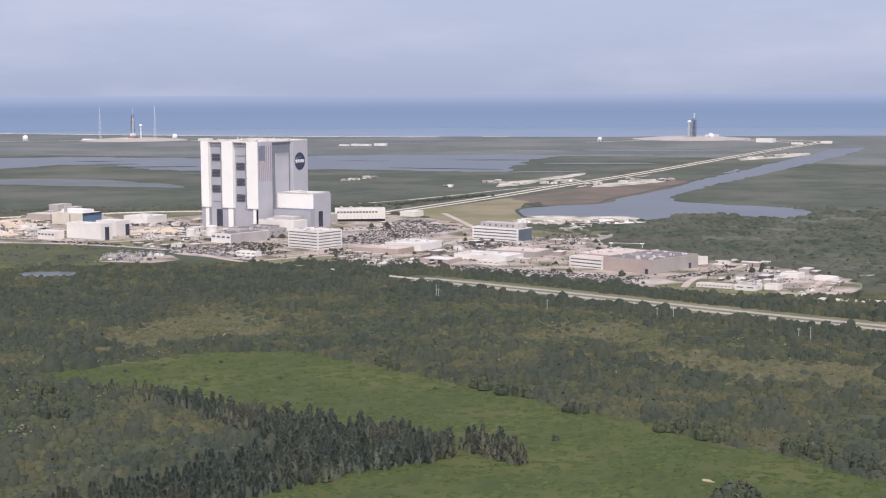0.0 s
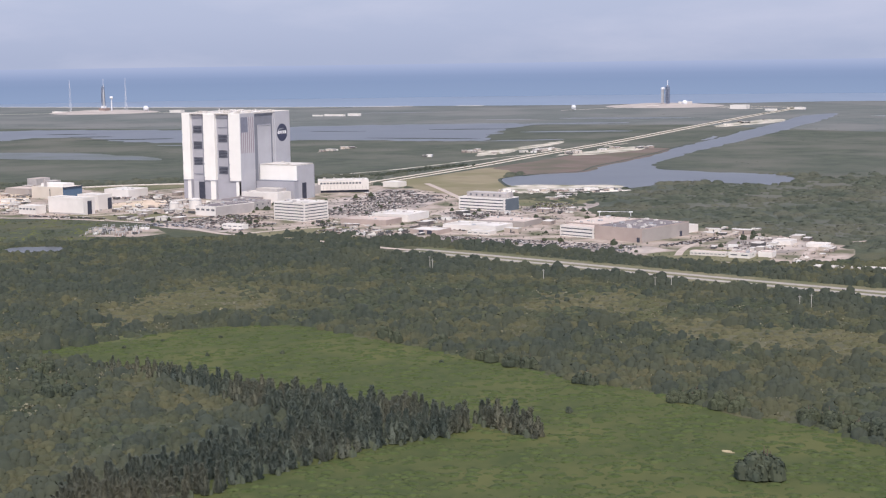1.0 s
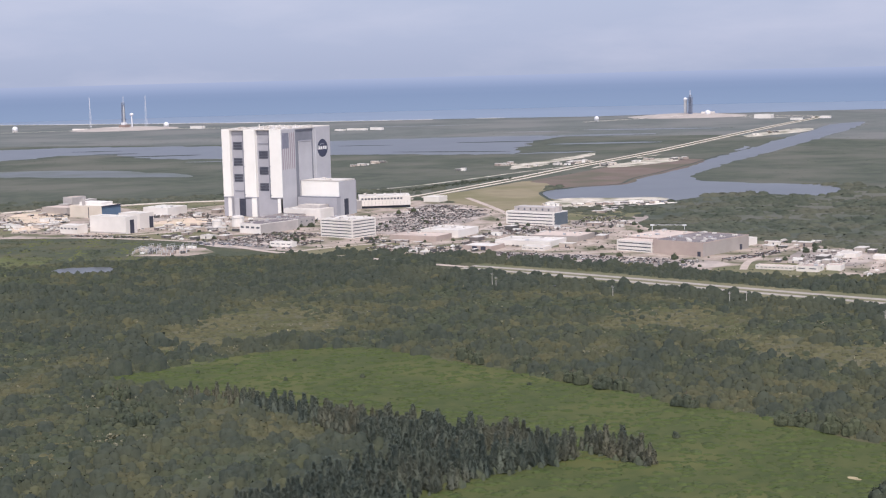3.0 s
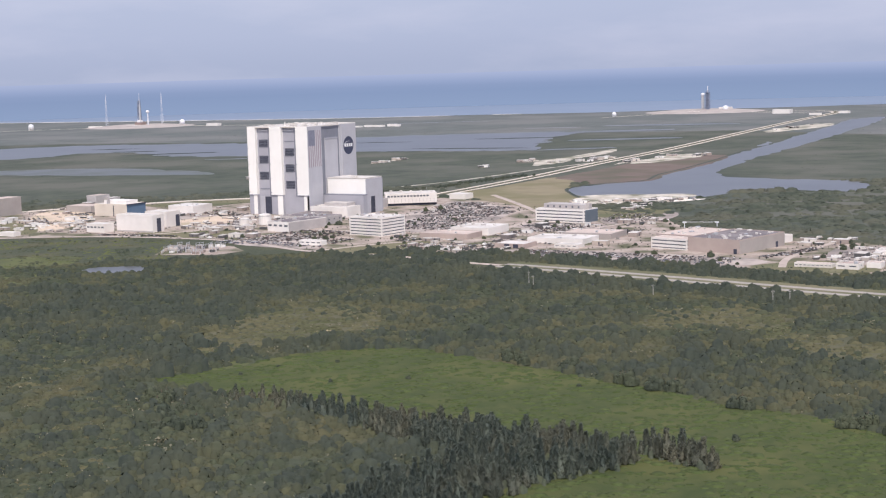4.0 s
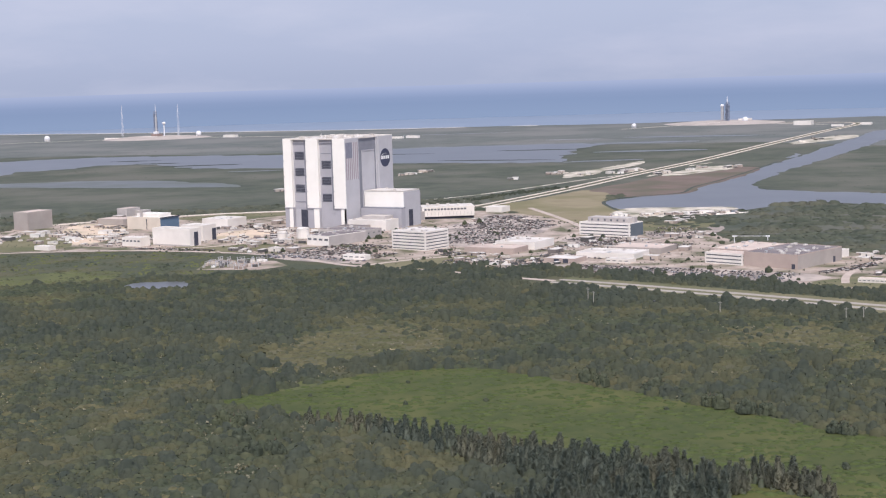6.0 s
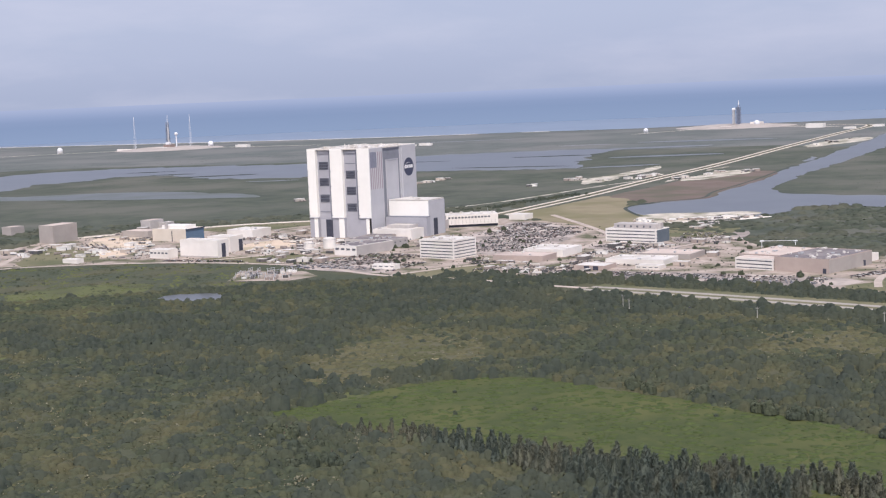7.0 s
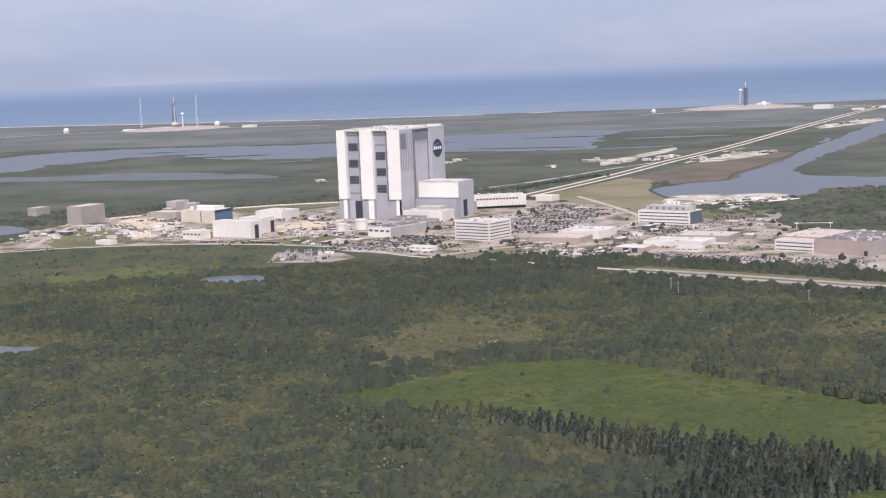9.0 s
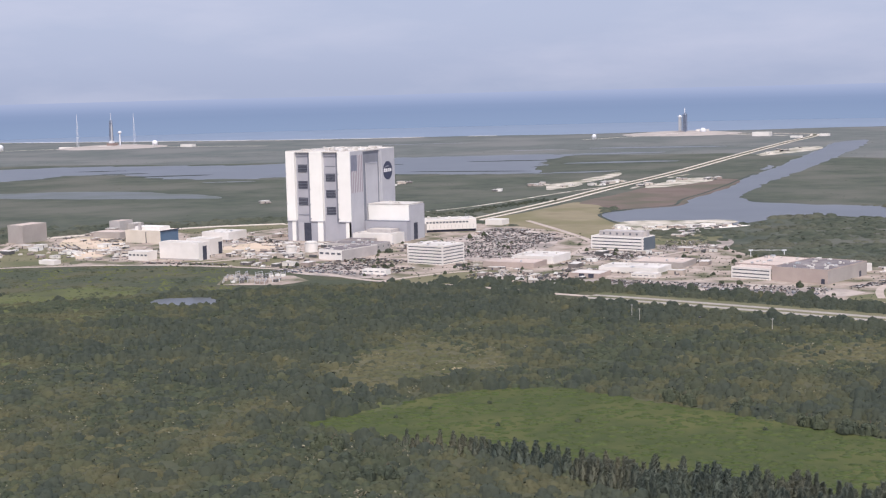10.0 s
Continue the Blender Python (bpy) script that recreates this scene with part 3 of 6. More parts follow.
strip("road", curve_line([(-196, -240), (-120, -300), (-60, -290), (0, -300), (60, -320)]), 5, 0.20, M_ROAD, "pale concrete road past the offices", "road")
strip("road", curve_line([(-200, -500), (-150, -490), (-60, -495)]), 5, 0.20, M_ROAD, "pale concrete road past the warehouse", "road")
strip("road", curve_line([(-215, -590), (-180, -576), (-104, -574), (-30, -640), (60, -760)]), 4, 0.20, M_ROAD, "pale concrete road to the depot", "road")

# ---- car parks, sand and grass patches in the industrial area ----
PATCHES = (
    ("car_park", [(-92, -168), (-70, -118), (-30, -92), (60, -74), (120, -66), (156, -60), (142, -106), (96, -150), (50, -176), (-20, -190), (-80, -190)], M_LOT, "grey asphalt car park full of parked cars"),
    ("car_park", [(-195, -60), (-150, -70), (-150, -120), (-205, -150), (-210, -110)], M_LOT, "grey asphalt car park in front of the offices"),
    ("car_park", [(4, -298), (34, -270), (92, -274), (104, -312), (42, -324)], M_LOT, "grey asphalt car park beside the scrub"),
    ("car_park", [(-200, -300), (-165, -300), (-165, -470), (-205, -470), (-203, -410)], M_LOT, "grey asphalt car park in front of the warehouse"),
    ("car_park", [(-40, -228), (0, -222), (0, -290), (-40, -295)], M_LOT, "grey asphalt car park beside the offices"),
    ("car_park", [(-60, 20), (-20, 30), (-20, 110), (30, 150), (60, 190), (-30, 150), (-90, 60)], M_LOT, "grey asphalt yard beside the tall building"),
    ("sand_yard", [(-40, 290), (-16, 250), (-50, 215), (-76, 192), (-110, 168), (-166, 150), (-170, 175), (-110, 240)], M_SAND, "pale bare sand of a storage yard"),
    ("sand_yard", [(-66, 96), (-20, 80), (-30, 50), (-76, 38), (-105, 60)], M_SAND, "pale bare sand beside the tall building"),
    ("grass", [(-215, -160), (-180, -170), (-130, -200), (-145, -215), (-200, -215), (-225, -205)], M_TANGRASS, "mown grass wedge beside the road"),
    ("grass", [(-170, 60), (-140, 30), (-120, -10), (-150, -30), (-180, -10)], M_TANGRASS, "mown grass beside the road"),
    ("grass", [(-240, 190), (-180, 240), (-120, 270), (-150, 190), (-200, 150)], M_TANGRASS, "mown grass beside the storage yard"),
    ("grass", [(50, 240), (110, 190), (130, 150), (90, 140), (30, 180)], M_TANGRASS, "grass behind the storage yard"),
    ("grass", [(60, -215), (110, -215), (140, -290), (60, -300), (50, -260)], M_TANGRASS, "grass beside the offices"),
    ("storage_flat", [(205, -170), (198, -205), (208, -245), (226, -275), (232, -292), (200, -274), (170, -238), (150, -195), (158, -165), (182, -152)], M_BEACH, "bright pale sand flat at the water"),
    ("car_park", [(-160, -560), (-110, -560), (-80, -530), (-100, -505), (-165, -520)], M_LOT, "grey yard of the depot"),
    ("grass", [(-215, -500), (-205, -480), (-180, -490), (-160, -520), (-190, -560), (-215, -545)], M_TANGRASS, "grass beside the depot"),
)
for k, (name, pts, mat, label) in enumerate(PATCHES):
    sheet(name, smooth_outline(pts, 3, 2, 60 + k), 0.12 + 0.004 * k, mat, label, name.replace("_", " "))


# ---- the tall assembly building ----
def tall_building():
    b = thing("assembly_building", 0, 0, 0, "huge white and grey assembly hall with painted flag and emblem", "building")
    part("wall", one_box(4.2, 2.4, 0, 78.4, 65.0, 79.2), M_VABGREY, b)
    part("roof", one_box(2.0, 2.0, 79.2, 78.6, 65.6, 79.9), M_ROOFW, b)
    # west side: pilasters and two bay doors between them
    for y0, y1 in ((58.4, 67.5), (29.4, 42.5), (0.0, 13.2)):
        p = part("pilaster", soft_box(0, y0, 18.2, 4.2, y1, 80.0, 0.12), M_VABWHITE, b)
        part("pilaster_base", one_box(0.5, y0, 0, 4.2, y1 - 0.02, 18.2), M_VABGREY, p, "grey panelled base")
        part("base_strip", one_box(0.1, y0 + 0.4, 0, 0.5, y0 + (y1 - y0) * 0.46, 18.2), M_VABWHITE, p)
        part("ledge", one_box(-0.35, y0 - 0.1, 17.7, 0.5, y1 + 0.1, 18.2), M_VABGREY, p)
        for z in (20, 33, 46, 60):
            part("lamp", one_box(-0.6, y1 - 0.9, z, 0.0, y1 - 0.3, z + 0.6), M_VABDARK, p)
    for y0, y1, levels, line in ((42.5, 58.4, (65.0, 50.2, 35.4), 23.4), (13.2, 29.4, (57.0, 42.4, 27.4), 67.0)):
        d = part("bay_door", one_box(3.4, y0 + 0.05, 0.05, 4.2, y1 - 0.05, 79.0), M_VABGREY, b, "tall grey leaf door with dark louvred openings")
        part("door_strip", one_box(3.0, y0 + 2.2, 17.0, 3.4, y0 + 3.5, 79.0), M_VABDARK, d, "dark vertical strip on the bay door")
        mid = (y0 + y1) / 2 + 1.2
        for z in levels:
            part("louvre", one_box(3.15, mid - 4.9, z - 3.5, 3.4, mid + 4.9, z + 3.5), M_DOOR, d, "dark louvred opening")
            for k in range(5):
                part("slat", one_box(3.0, mid - 4.9, z - 3.0 + k * 1.4, 3.15, mid + 4.9, z - 2.75 + k * 1.4), M_VABDARK, d)
        part("joint", one_box(3.1, mid - 5.2, line - 0.35, 3.4, mid + 5.2, line + 0.35), M_VABDARK, d)
    e = part("entrance", one_box(2.9, 44.0, 0, 3.4, 51.5, 16.2), M_DOOR, b, "tall dark open doorway")
    part("door_leaf", one_box(2.6, 51.6, 0, 3.3, 57.0, 16.6), M_VABSOUTH, e)
    # south side, its dimmer light put into the greyed siding
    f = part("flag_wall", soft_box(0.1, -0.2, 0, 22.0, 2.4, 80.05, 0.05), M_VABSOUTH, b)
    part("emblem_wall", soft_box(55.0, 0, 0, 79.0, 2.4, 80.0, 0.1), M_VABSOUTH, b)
    part("recess_wall", one_box(22.0, 1.6, 0, 55.0, 2.4, 79.0), M_VABDARK, b, "dark grey recessed wall")
    part("inner_door", one_box(29.0, 1.0, 0, 49.5, 1.6, 68.5), M_VABSOUTH, b, "pale inner door panel")
    part("door_head", one_box(29.0, 0.7, 67.5, 49.5, 1.0, 68.5), M_VABGREY, b)
    part("corner_strip", one_box(52.4, 0.6, 0, 55.0, 1.6, 79.0), M_VABSOUTH, b)
    # the painted flag hangs upright: field of blue at the top, thirteen stripes beside and below it
    flag = part("flag", one_box(1.2, -0.26, 43.5, 20.4, -0.2, 76.6), M_FLAGWHITE, b, "huge painted flag with red stripes and blue field")
    for k in range(7):
        x = 1.2 + k * 2 * 19.2 / 13
        z1 = 62.6 if k < 4 else 76.6
        part("stripe", one_box(x, -0.32, 43.5, x + 19.2 / 13, -0.26, z1), M_RED, flag)
    part("star_field", one_box(1.2, -0.34, 62.6, 11.6, -0.26, 76.6), M_FLAGBLUE, flag)
    # round emblem
    bm = bmesh.new()
    tube(bm, (66.0, 0.0, 59.8), (66.0, -0.12, 59.8), 8.4, 8.4, 40)
    em = part("emblem", bm, M_NAVY, b, "round dark blue emblem with white shapes")
    bm = bmesh.new()
    for x in (-5.2, -1.9, 1.9, 5.2):
        box(bm, 66 + x - 1.25, -0.2, 58.6, 66 + x + 1.25, -0.12, 61.6)
    part("emblem_mark", bm, M_SIGNWHITE, em, "white bars")
    bm = bmesh.new()
    for k in range(14):
        a0, a1 = radians(200 - k * 9), radians(200 - (k + 1) * 9)
        v = [bm.verts.new((66 + r * math.cos(a) * 1.05, -0.2, 59.8 + r * math.sin(a) * 0.55)) for a, r in ((a0, 7.4), (a1, 7.4), (a1, 6.9), (a0, 6.9))]
        bm.faces.new(v)
    part("emblem_swoosh", bm, M_SIGNWHITE, em)
    # roof edge and plant
    rnd = random.Random(5)
    for x0, y0, x1, y1 in ((0.1, 0.1, 78.9, 0.7), (0.1, 66.8, 78.9, 67.4), (0.1, 0.7, 0.7, 66.8), (78.3, 0.7, 78.9, 66.8)):
        part("parapet", one_box(x0, y0, 79.9, x1, y1, 80.6), M_WHITE, b)
    for k in range(34):
        x, y = rnd.uniform(4, 74), rnd.uniform(4, 62)
        s, h = rnd.uniform(0.8, 2.2), rnd.uniform(0.8, 2.0)
        part("roof_vent", soft_box(x - s, y - s, 79.9, x + s, y + s, 79.9 + h, 0.15), M_ROOFW, b)
    for x, y, h in ((22, 40, 4.0), (24, 37, 3.2), (52, 20, 2.6)):
        bm = bmesh.new()
        tube(bm, (x, y, 79.9), (x, y, 79.9 + h), 0.5, 0.35, 8)
        part("roof_mast", bm, M_WHITE, b)
    # low bay to the south
    lb = part("low_bay", one_box(29.5, -41.5, 0, 56.0, 0.0, 31.6), M_VABWHITE, b, "lower white annex with grey base")
    part("low_bay_roof", one_box(29.2, -41.8, 31.6, 56.3, -0.1, 32.3), M_ROOFW, lb)
    part("low_bay_aisle", one_box(23.0, -43.0, 0, 29.5, 0.0, 17.2), M_VABGREY, lb, "grey lower aisle")
    part("aisle_roof", one_box(22.8, -43.2, 17.2, 29.5, 0.0, 17.7), M_VABDARK, lb)
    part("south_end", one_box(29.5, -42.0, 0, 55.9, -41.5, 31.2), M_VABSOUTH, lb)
    part("south_door", one_box(37.0, -42.3, 0, 43.5, -42.0, 15.0), M_DOOR, lb, "tall dark door")
    part("south_return", one_box(56.0, -41.2, 0, 58.6, -36.0, 30.6), M_VABGREY, lb)
    part("east_aisle", one_box(56.0, -35.9, 0, 63.0, -0.1, 17.2), M_VABGREY, lb)
    for k in range(4):
        part("roof_vent", soft_box(34 + k * 5, -30 + k * 6, 32.3, 36 + k * 5, -28 + k * 6, 33.4, 0.15), M_ROOFW, lb)
    return b


tall_building()


# ---- other buildings ----
FOOT = [(0, 0, 79, 68), (22, -44, 64, 0), (88, -62, 140, -4)]


def building(label, x0, y0, x1, y1, h, wall=None, roof=None, bands=0, band_from=0.12, doors=(), name="building", parapet=0.35, south=None, base=None, plant=0, seed=1, proud=0.25, windows=0, turn=0.0):
    """A flat-roofed building: wall core, roof, parapet, and ribbon windows set back between proud spandrels,
    or single windows; doors: (side, from, to, height)."""
    wall, roof = wall or M_WHITE, roof or M_ROOFW
    FOOT.append((x0, y0, x1, y1))
    b = thing(name, x0, y0, 0, label, "building")
    b.rotation_euler[2] = radians(turn)
    w, d = x1 - x0, y1 - y0
    rnd = random.Random(seed)
    if bands:
        part("wall", one_box(proud, proud, 0, w - proud, d - proud, h - 0.05), M_GLASS, b, "dark ribbon windows")
        step = h / bands
        for k in range(bands + 1):
            z0 = max(0.0, k * step - step * 0.38)
            z1 = min(h, k * step + step * (0.29 if k else 0.34))
            part("spandrel", one_box(0, 0, z0, w, d, z1), wall, b)
        for i, (cx, cy) in enumerate(((0, 0), (w, 0), (0, d), (w, d))):
            part("corner_pier", one_box(cx - 0.02 if cx == 0 else cx - 1.0, cy - 0.02 if cy == 0 else cy - 1.0, 0, cx + 1.0 if cx == 0 else cx + 0.02, cy + 1.0 if cy == 0 else cy + 0.02, h - 0.03), wall, b)
    else:
        part("wall", one_box(0, 0, 0, w, d, h), wall, b)
        if south:
            part("south_wall", one_box(0.1, -0.12, 0, w - 0.1, 0, h - 0.1), south, b)
        if base:
            part("base", one_box(-0.12, 0.1, 0, 0, d - 0.1, base), M_GREYWALL, b)
        for k in range(windows):
            y = d * (k + 0.5) / windows
            part("window", one_box(-0.1, y - d / windows * 0.3, h * 0.55, 0.0, y + d / windows * 0.3, h * 0.74), M_GLASS, b)
            if w > 12 and k < windows * w / d:
                x = w * (k + 0.5) / max(1, int(windows * w / d))
                part("window", one_box(x - 0.9, -0.1, h * 0.55, x + 0.9, 0.0, h * 0.74), M_GLASS, b)
    part("roof", one_box(0.3, 0.3, h, w - 0.3, d - 0.3, h + 0.12), roof, b)
    for px0, py0, px1, py1 in ((0, 0, w, 0.3), (0, d - 0.3, w, d), (0, 0.3, 0.3, d - 0.3), (w - 0.3, 0.3, w, d - 0.3)):
        part("parapet", one_box(px0, py0, h, px1, py1, h + parapet), wall, b)
    for k in range(plant):
        s, hh = rnd.uniform(0.6, 1.8), rnd.uniform(0.6, 1.5)
        x, y = rnd.uniform(2, max(2.1, w - 2)), rnd.uniform(2, max(2.1, d - 2))
        part("roof_unit", soft_box(x - s, y - s * 0.7, h + 0.12, x + s, y + s * 0.7, h + 0.12 + hh, 0.1), rnd.choice((M_ROOFW, M_STEEL, M_GREYWALL)), b)
    for side, a, c, dh in doors:
        if side == "w":
            part("door", one_box(-0.18, a, 0, 0.0, c, dh), M_DOOR, b)
        else:
            part("door", one_box(a, -0.2, 0, c, 0.0, dh), M_DOOR, b)
    return b


# control centre: white slab with a row of small windows, on a recessed dark ground floor
cc = thing("control_building", 121, -62, 0, "long white control building with a row of small windows", "building")
cc.rotation_euler[2] = radians(35)
cc.scale = (1.0, 0.86, 1.0)
# overhang shade is deepened here by a near-black base colour
part("ground_floor", one_box(1.5, 0.3, 0, 25, 56.5, 2.4), M_DOOR, cc, "recessed ground floor with shade put into its dark colour")
part("wall", soft_box(0, 0, 2.4, 27, 57, 11.6, 0.1), M_WHITE, cc)
part("roof", one_box(0.3, 0.3, 11.6, 26.7, 56.7, 11.8), M_ROOFW, cc)
for k in range(13):
    part("window", one_box(-0.12, 9 + k * 3.6, 8.4, 0, 11.4 + k * 3.6, 10.0), M_GLASS, cc)
for k in range(14):
    part("fin", one_box(-0.3, 3 + k * 4.0, 3.4, 0, 3.35 + k * 4.0, 6.6), M_GREYWALL, cc)
for k in range(5):
    part("roof_unit", soft_box(6 + k * 3, 4 + k * 11, 11.8, 9 + k * 3, 7 + k * 11, 13.4, 0.1), M_ROOFW, cc)
bm = bmesh.new()
tube(bm, (10, 10, 11.8), (10, 10, 16.5), 0.18, 0.1, 6)
part("mast", bm, M_STEEL, cc)
building("pale grey low link block beside the control building", 82, -24, 94, -14, 8, M_GREYWALL)

building("white six-storey office block with dark ribbon windows", -126, -157, -98, -123, 14.4, M_WHITE, M_ROOFW, bands=6, plant=9, seed=2, name="office_building", turn=-9)
off = building("white four-storey office block with dark ribbon windows", 5, -269, 27, -222, 10.6, M_WHITE, M_ROOFW, bands=4, plant=3, seed=3, name="office_building", turn=-7)
part("south_glass", one_box(2, -0.3, 0, 21.5, 0.2, 10.3), M_TEAL, off, "blue-green glass end wall")
pent = part("penthouse", one_box(5, 3, 10.72, 18, 42, 14.6), M_GREYWALL, off, "grey rooftop plant room")
for k in range(6):
    part("vent", one_box(4.85, 7 + k * 6, 11.8, 5.0, 8.6 + k * 6, 13.4), M_GLASS, pent)
part("plant_tower", one_box(9, 0.4, 10.72, 13, 3, 15.4), M_GREYWALL, off)

wh = building("large tan windowless warehouse with a grey gravel roof", -147, -454, -89, -413, 9.2, M_TAN, M_ROOFG, plant=26, seed=4, name="warehouse", parapet=0.5, doors=(("w", 2, 4.5, 3.4), ("s", 46, 49, 4)), south=M_TAUPE, turn=-13)
building("tan warehouse wing with a pale roof", -124.3, -417.1, -76.3, -381.1, 8.4, M_TAN, M_ROOFP, plant=14, seed=5, name="warehouse", turn=-13)
building("white office front with dark ribbon windows beside the warehouse", -138.2, -413.4, -124.3, -383.4, 7.4, M_WHITE, M_ROOFP, bands=3, name="office_building", turn=-13)
building("white loading annex behind the warehouse", -86.5, -461, -66.5, -439, 5.0, M_WHITE, M_ROOFW, doors=(("w", 4, 9, 4),), turn=-13)

building("white high hangar with a tall dark door", -155, 50, -141, 90, 14.0, M_WHITE, M_ROOFW, name="hangar", doors=(("s", 5, 10, 11.5),), parapet=0.5, base=1.2)
building("white hangar with a tall dark door", -119, 66, -101, 90, 13.0, M_WHITE, M_ROOFW, name="hangar", doors=(("s", 12, 17, 10),), parapet=0.5)
building("small white two-storey office with square dark windows", -168, 92, -156, 112, 7.0, M_WHITE, M_ROOFW, windows=5)
bl = building("cream hall with a blue end wall", -53, 170, -27, 210, 11.0, M_CREAM, M_ROOFW, name="processing_hall", south=M_BLUE, plant=3, seed=6, parapet=0.5, doors=(("w", 16, 16.8, 10.0),))
part("upper_storey", one_box(7, 6, 11.12, 22, 34, 14.2), M_WHITE, bl)
part("chimney", one_box(4, 26, 11.12, 6, 28, 18.0), M_GREYWALL, bl)
part("roof_edge", one_box(-0.6, -0.9, 10.6, 26.6, -0.35, 11.6), M_DOOR, bl, "dark overhanging roof edge")
building("low white hall behind the blue-ended hall", -18, 120, 10, 150, 7.5, M_WHITE, M_ROOFW, plant=4, seed=8)
building("low pinkish storage hall with gravel roof", -30, 236, -10, 268, 6.0, M_TAUPE, M_ROOFP)
building("brown windowless metal hall", -90, 300, -58, 318, 16.6, M_TAUPE, M_ROOFP, name="storage_hall", south=M_TAUPE)
building("small taupe blockhouse by the lake", -40, 408, -22, 421, 8.6, M_TAUPE, M_ROOFP, name="storage_hall")
building("grey concrete blockhouse at the edge of the marsh", 38, 293, 58, 306, 9.0, M_GREYWALL, M_ROOFP, name="storage_hall")
building("small grey concrete annex of a blockhouse", 50, 284, 64, 292.8, 6.0, M_GREYWALL, M_ROOFW, name="storage_hall")

building("white annex at the foot of the tall building", -5, -44, 16, -4, 8.8, M_WHITE, M_ROOFW, plant=3, seed=9)
building("grey annex roof box at the tall building", 6, -36, 20, -12, 11.4, M_GREYWALL, M_ROOFW)
building("long grey utility building with a white front", -64, -62, -40, -14, 6.6, M_GREYWALL, M_ROOFG, plant=8, seed=10, windows=7)
building("long three-storey utility block with a white front and grey side", -121, -64, -76, -40, 8.0, M_WHITE, M_ROOFG, windows=4, plant=7, seed=11, south=M_GREYWALL, turn=-8)
building("dark flat utility shed beside the tall building", -22, -30, -8, -4, 5.0, M_TAUPE, M_ROOFG)
building("white flat-roofed training hall", -95, -235, -62, -201, 5.4, M_WHITE, M_ROOFW, plant=5, seed=12)
building("lower white hall with a pale roof", -124, -232, -100, -190, 3.8, M_TAN, M_ROOFP, plant=3, seed=13)
building("low white canteen with a pale roof", 176, -62, 192, -44, 5.0, M_WHITE, M_ROOFW)
building("long white workshop with a pale roof", -128, -330, -100, -285, 3.6, M_WHITE, M_ROOFW, plant=5, seed=14)
building("low taupe workshop with a pinkish roof", -92, -336, -62, -296, 3.8, M_TAUPE, M_ROOFP, plant=4, seed=15)
building("tan workshop with dark doors", -162, -300, -142, -276, 3.0, M_TAN, M_ROOFW, doors=(("w", 5, 9, 3), ("w", 12, 16, 3)))
building("small white pavilion with dark windows", -150, -336, -138, -318, 2.4, M_WHITE, M_ROOFW, windows=4)
building("white guard building with small windows", -190, -144, -183, -124, 3.4, M_WHITE, M_ROOFW, windows=4)
# depot to the south-east
building("long white depot building with small windows", -194, -530, -187, -506, 2.3, M_WHITE, M_ROOFP, windows=9)
building("white depot hall with a pale roof", -197, -547, -184, -533, 3.4, M_WHITE, M_ROOFP, plant=4, seed=17, windows=2)
building("small white depot office with pale roof", -186, -558, -177, -549, 3.2, M_WHITE, M_ROOFP)
building("white round-shouldered depot store", -122, -551, -108, -538, 2.8, M_WHITE, M_ROOFW)
building("low white depot store with flat roof", -124, -576, -114, -562, 2.2, M_WHITE, M_ROOFW)
building("long low white hall among trees", -226, -618, -220, -596, 2.0, M_WHITE, M_ROOFW)
building("long low white hall among trees", -226, -652, -218, -622, 2.2, M_WHITE, M_ROOFW)
building("bright white storage hall at the water", 206, -262, 216, -250, 2.6, M_WHITE, M_ROOFW)
building("white site hut at the edge of the road", -214, 150, -206, 166, 3.2, M_WHITE, M_ROOFW)


# ---- tanks and the substation ----
def tank(x, y, r, h, dome=True):
    t = thing("storage_tank", x, y, 0, "white cylindrical storage tank", "tank", group="storage tanks")
    bm = bmesh.new()
    tube(bm, (0, 0, 0), (0, 0, h), r, r, 20)
    part("shell", bm, M_WHITE, t)
    part("cap", ball(r * 0.98, 0.25, z=h), M_ROOFW, t)
    bm = bmesh.new()
    tube(bm, (0, 0, h * 0.9), (0, 0, h * 0.94), r * 1.03, r * 1.03, 20)
    part("rim", bm, M_STEEL, t)


for x, y, r, h in ((-94, 2, 4.2, 6.8), (-74, -5, 5.4, 8.2)):
    tank(x, y, r, h)


def substation_bay(x, y, size, turn):
    t = thing("switch_frame", x, y, 0, "pale steel frame of an electrical substation", "substation", group="substation frames")
    t.matrix_basis = pose(x, y, 0.15, 0, 0, turn)
    t.scale = (size, size, size)
    for px in (0, 2.5, 5):
        bm = bmesh.new()
        tube(bm, (px, 0, 0), (px, 0, 3.2), 0.18, 0.12, 5)
        part("post", bm, M_STEEL, t)
        bm = bmesh.new()
        tube(bm, (px + 0.6, 0.5, 0), (px + 0.6, 0.5, 1.9), 0.16, 0.1, 5)
        part("insulator", bm, M_TOWERW, t)
    part("beam", one_box(-0.5, -0.12, 2.75, 5.5, 0.12, 2.95), M_STEEL, t)
    part("transformer", soft_box(1.0, -1.1, 0, 3.8, 1.1, 1.7, 0.1), M_SHED, t)


sheet("substation_yard", [(-276, -56), (-222, -26), (-214, -80), (-236, -108), (-262, -100)], 0.17, M_APRON, "patchy gravel yard of a substation", "yard")
for i in range(8):
    for j in range(5):
        if (i * 5 + j * 3) % 4:
            substation_bay(-268 + j * 9 + i * 1.2 + 2.2 * math.sin(i * 7 + j), -50 - i * 5.5 + j * 3 + 2.0 * math.sin(i + j * 5), 0.7 + 0.5 * abs(math.sin(i * 3 + j * 2)), 25 * math.sin(i * 2.0 + j * 9))


